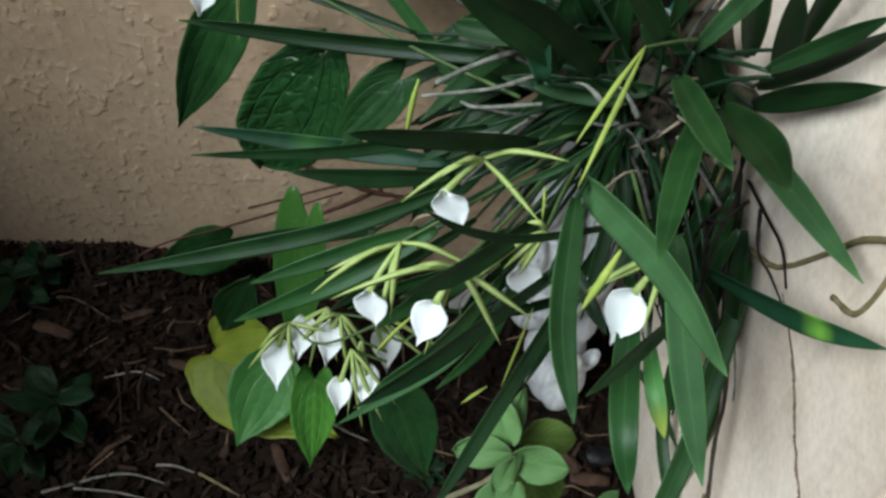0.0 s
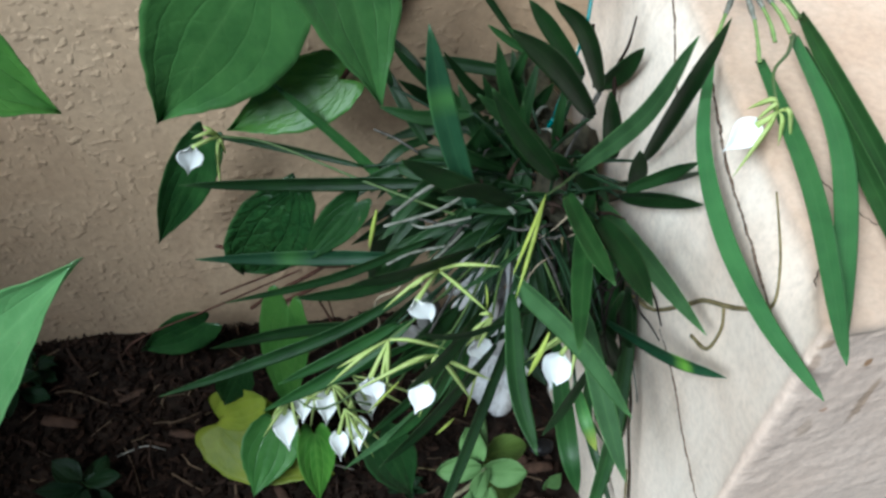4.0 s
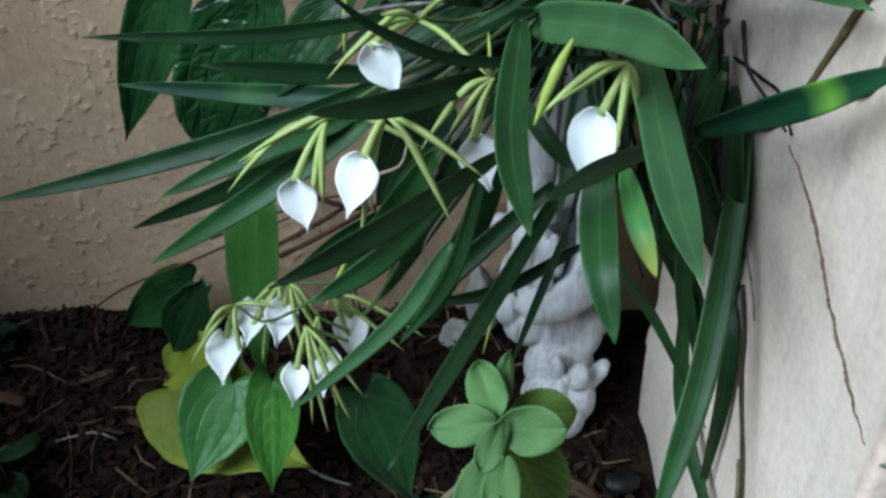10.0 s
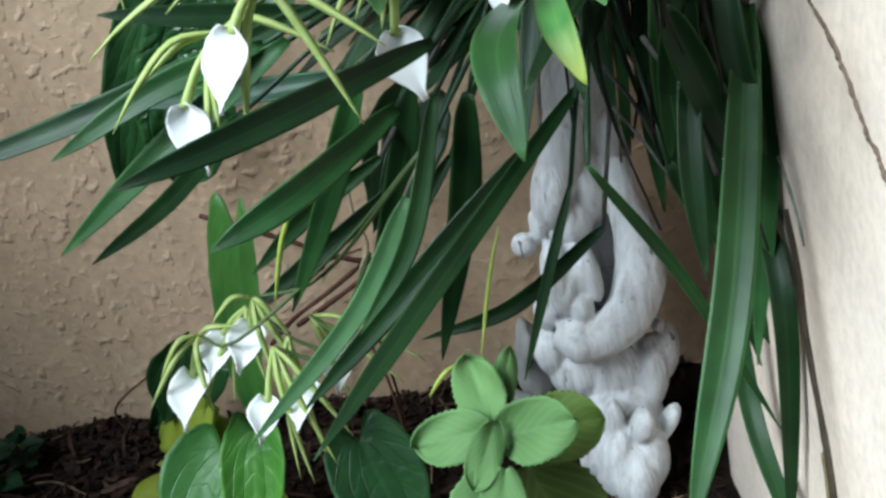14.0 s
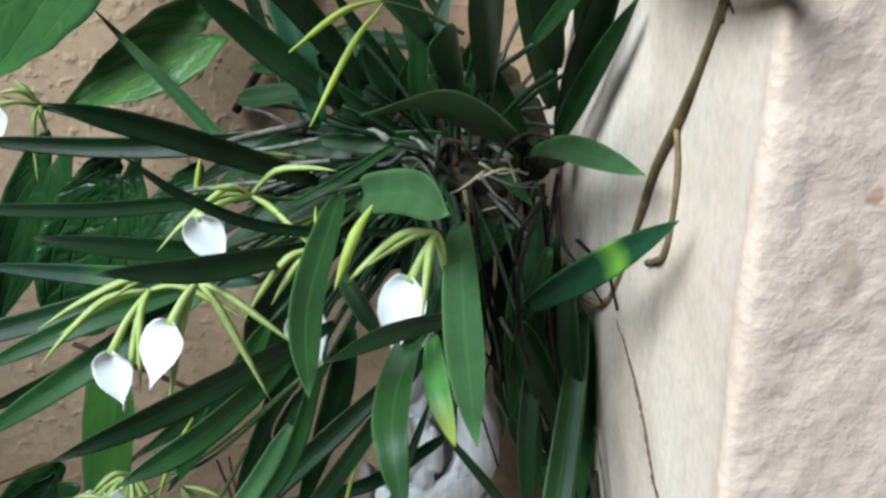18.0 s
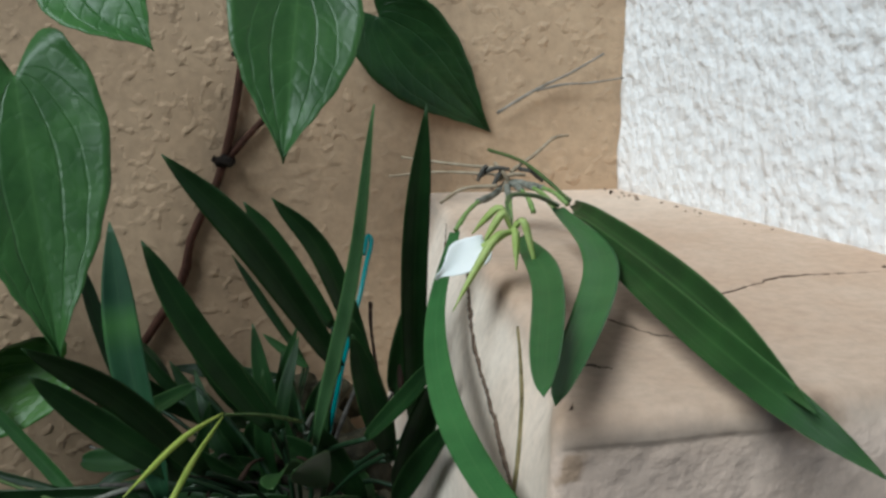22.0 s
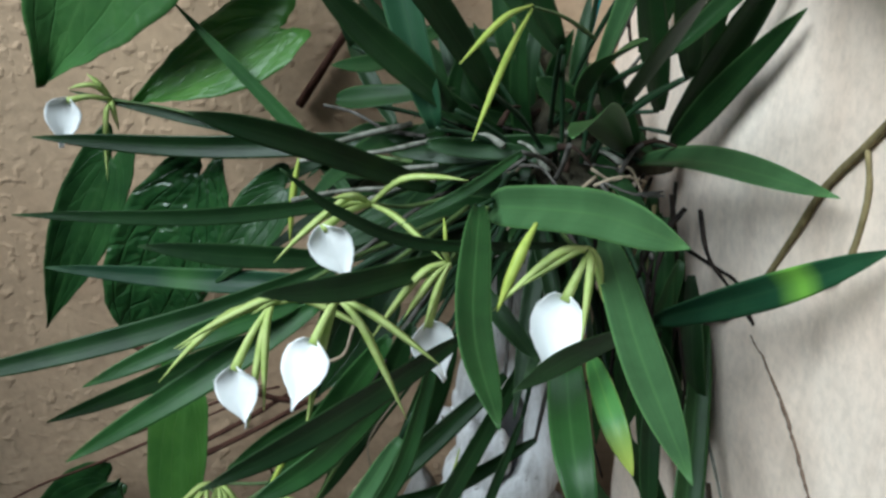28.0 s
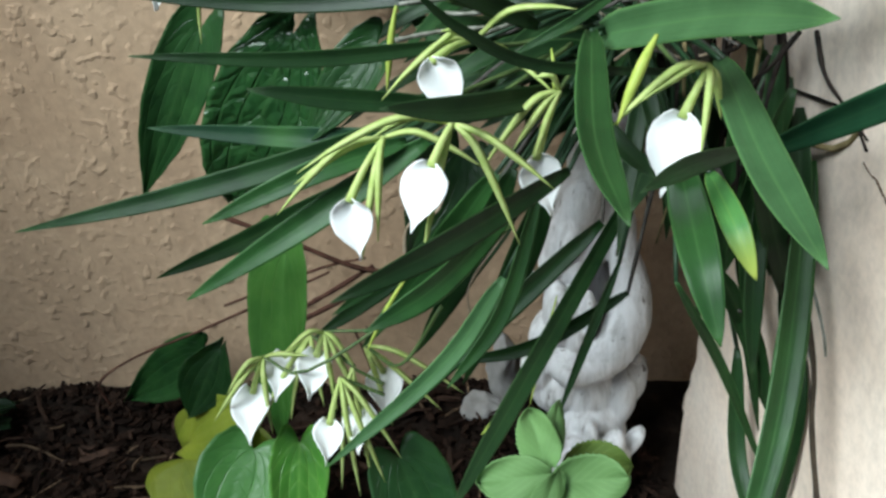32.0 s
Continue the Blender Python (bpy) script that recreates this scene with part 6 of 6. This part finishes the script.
def bark_piece(a, b, width, mat, label):
    """A curved, torn flake of bark from a to b."""
    rng = random.Random(round(1e4 * (a[0] + b[1])))
    p, q = Vector((*a, 0)), Vector((*b, 0))
    way = (q - p).normalized()
    side = Vector((-way.y, way.x, 0))
    rows = []
    for i in range(9):
        u = i / 8
        c = p.lerp(q, u)
        c.z = ground_height(c.x, c.y) + 0.006
        w = 0.5 * width * (0.55 + 0.45 * math.sin(math.pi * min(1, 0.12 + u * 0.85))) * rng.uniform(0.8, 1.1)
        top = [c + side * (w * k) + Vector((0, 0, 0.35 * width * (1 - k * k) * 0.4 + rng.uniform(0, 0.0008))) - p for k in (-1, -0.5, 0, 0.5, 1)]
        rows.append(top + [v - Vector((0, 0, 0.0025)) for v in reversed(top)])
    ob = part("bark_piece", surface(rows, closed=True, caps=True), mat)
    ob.location = p
    return tagged(ob, label, "bark", "pieces of bark on the soil")


twig([(-0.502, 0.478), (-0.412, 0.506), (-0.349, 0.493)], 0.0016, dead_wood, "thin pale dry twig on the mulch")
twig([(-0.464, 0.484), (-0.416, 0.481), (-0.371, 0.474)], 0.0013, dead_wood, "thin pale dry twig on the mulch")
twig([(-0.312, 0.508), (-0.278, 0.489), (-0.251, 0.472)], 0.0018, root_brown, "thin olive-brown twig on the mulch")
twig([(-0.382, 0.604), (-0.355, 0.580), (-0.333, 0.562)], 0.0022, litter_pale, "short brown stick on the mulch")
twig([(-0.369, 0.520), (-0.344, 0.517), (-0.318, 0.509)], 0.0018, dead_wood, "short pale stick on the mulch")
twig([(-0.555, 0.719), (-0.549, 0.746), (-0.546, 0.771)], 0.0014, litter_pale, "thin dry stick near the wall")
twig([(-0.455, 0.662), (-0.440, 0.622), (-0.427, 0.570)], 0.0013, litter_pale, "thin dry stick on the mulch")
twig([(-0.053, 0.553), (0.011, 0.531), (0.066, 0.513)], 0.0012, root_brown, "thin olive tendril lying on the soil")
twig([(-0.170, 0.593), (-0.133, 0.570), (-0.097, 0.551)], 0.0018, dead_wood, "pale dry twig under the leaves")
twig([(0.074, 0.547), (0.121, 0.548), (0.162, 0.528)], 0.0026, litter_pale, "broken brown stick beside the statue")
twig([(-0.603, 0.786), (-0.550, 0.791), (-0.477, 0.745)], 0.0018, litter_pale, "dry brown stick on the mulch")
twig([(-0.467, 0.648), (-0.423, 0.658), (-0.391, 0.646)], 0.0016, dead_wood, "short pale stick on the mulch")
bark_piece((-0.286, 0.530), (-0.282, 0.546), 0.013, bark_strip, "torn piece of reddish bark")
bark_piece((-0.220, 0.548), (-0.194, 0.491), 0.016, bark_strip, "long torn piece of dark bark")
bark_piece((-0.590, 0.741), (-0.532, 0.721), 0.022, bark_strip, "dry brown leaf scrap near the wall")
bark_piece((0.131, 0.545), (0.175, 0.510), 0.026, bark_strip, "flat weathered piece of wood")
bark_piece((0.162, 0.503), (0.212, 0.497), 0.02, bark_strip, "flat piece of dark bark")
bark_piece((-0.383, 0.676), (-0.339, 0.658), 0.015, bark_strip, "torn piece of dark bark")
bark_piece((-0.469, 0.754), (-0.422, 0.766), 0.013, bark_strip, "torn piece of dark bark close to the wall")
bark_piece((-0.640, 0.820), (-0.589, 0.788), 0.014, bark_strip, "torn piece of dark bark")


# ---- the tie wire, cracks, rust and grit ----
def wire():
    w = thing("tie_wire", (0.22, 0.70, 0.60), "teal plastic-coated tie wire looped through the clump", "wire")
    part("wire", tube([local(w, Vector(p)) for p in ((0.205, 0.665, 0.60), (0.220, 0.668, 0.665), (0.236, 0.682, 0.715), (0.246, 0.705, 0.742), (0.253, 0.722, 0.757), (0.250, 0.726, 0.762), (0.244, 0.712, 0.748))], [0.0023, 0.0023], 7, 24), teal_coat, w)
    part("wire_end", tube([local(w, Vector(p)) for p in ((0.205, 0.665, 0.60), (0.195, 0.66, 0.58), (0.19, 0.655, 0.55))], [0.0023, 0.0023], 7, 8), teal_coat, w)


wire()


def grit(name, spots, mat, label, category):
    rng = random.Random(len(spots) * 7 + 1)
    bm = bmesh.new()
    for (x, y, z), r in spots:
        m = Matrix.Translation((x, y, z)) @ Euler((rng.uniform(0, 3), 0, rng.uniform(0, 3))).to_matrix().to_4x4() @ Matrix.Diagonal((r, r * rng.uniform(0.5, 1), r * 0.6, 1))
        bmesh.ops.create_icosphere(bm, subdivisions=2, radius=1, matrix=m)
    for v in bm.verts:
        v.co += noise.noise_vector(v.co * 300) * 0.0008
    return tagged(part(name, bm, mat), label, category, kind="stuff")


_r = random.Random(12)
grit("dirt_crumbs", [((0.507 + 0.045 * s + abs(_r.gauss(0, 0.004)) * -2.0, 0.775 - 0.4 * s + _r.gauss(0, 0.01), PIER_TOP - 0.011 * (1 - s)), _r.uniform(0.0007, 0.0022)) for s in [_r.random() for _ in range(46)]], crack_dirt, "dark dirt crumbs along the foot of the white wall", "dirt")


def crack(pts, width, wander=(1, 1, 0), name="crack"):
    """A hairline crack with dirt in it, a part of the low wall."""
    rng = random.Random(round(pts[0][0] * 1000))
    ps = spline(pts, 5 * len(pts))
    ps = [p + Vector([k * rng.gauss(0, 0.0008) for k in wander]) for p in ps]
    return part(name, tube(ps, [width * 0.4, width, width * 0.8, width, width * 0.3], 5, 3 * len(ps), 0.45, 3), crack_dirt, low_wall)


def top_z(y):
    return PIER_TOP - 0.013 * max(0.0, (y - 0.45) / 0.34) - 0.0002


crack([(x, y, top_z(y)) for x, y in ((0.375, 0.345), (0.39, 0.35), (0.429, 0.371), (0.462, 0.384), (0.526, 0.383))], 0.0009)
crack([(x, y, top_z(y)) for x, y in ((0.346, 0.292), (0.335, 0.303), (0.321, 0.334), (0.318, 0.36))], 0.0007)
root(orchid, [(0.2545, 0.2165, 0.4436), (0.2565, 0.2157, 0.4428), (0.2666, 0.2143, 0.4401), (0.2770, 0.2134, 0.4353), (0.2875, 0.2134, 0.4297), (0.3000, 0.2134, 0.4240)], 0.0013, 0.0017, sheath_pale)
crack([(0.2585, 0.4074, 0.5166), (0.2579, 0.3708, 0.5093), (0.2576, 0.3455, 0.4970), (0.2567, 0.3250, 0.4850), (0.2556, 0.3040, 0.4712), (0.2552, 0.2772, 0.4580), (0.2545, 0.2527, 0.4464), (0.2533, 0.2324, 0.4407)], 0.0013, (0, 1, 1))
crack([(0.2983, 0.5233, 0.7846), (0.2911, 0.4950, 0.7770), (0.2826, 0.4500, 0.7670), (0.2764, 0.4130, 0.7575), (0.2717, 0.3700, 0.7520), (0.2687, 0.3420, 0.7480), (0.2645, 0.3087, 0.7427), (0.2616, 0.2824, 0.7375), (0.2600, 0.2680, 0.7320)], 0.0017, (0, 1, 1))
crack([(0.3100, 0.6582, 0.7848), (0.2980, 0.6055, 0.7642), (0.2844, 0.5542, 0.7452), (0.2806, 0.5349, 0.7347)], 0.0012, (0, 1, 1))
crack([(0.300, 0.262, PIER_TOP), (0.285, 0.268, PIER_TOP), (0.272, 0.262, 0.7995), (0.266, 0.252, 0.799)], 0.0007)
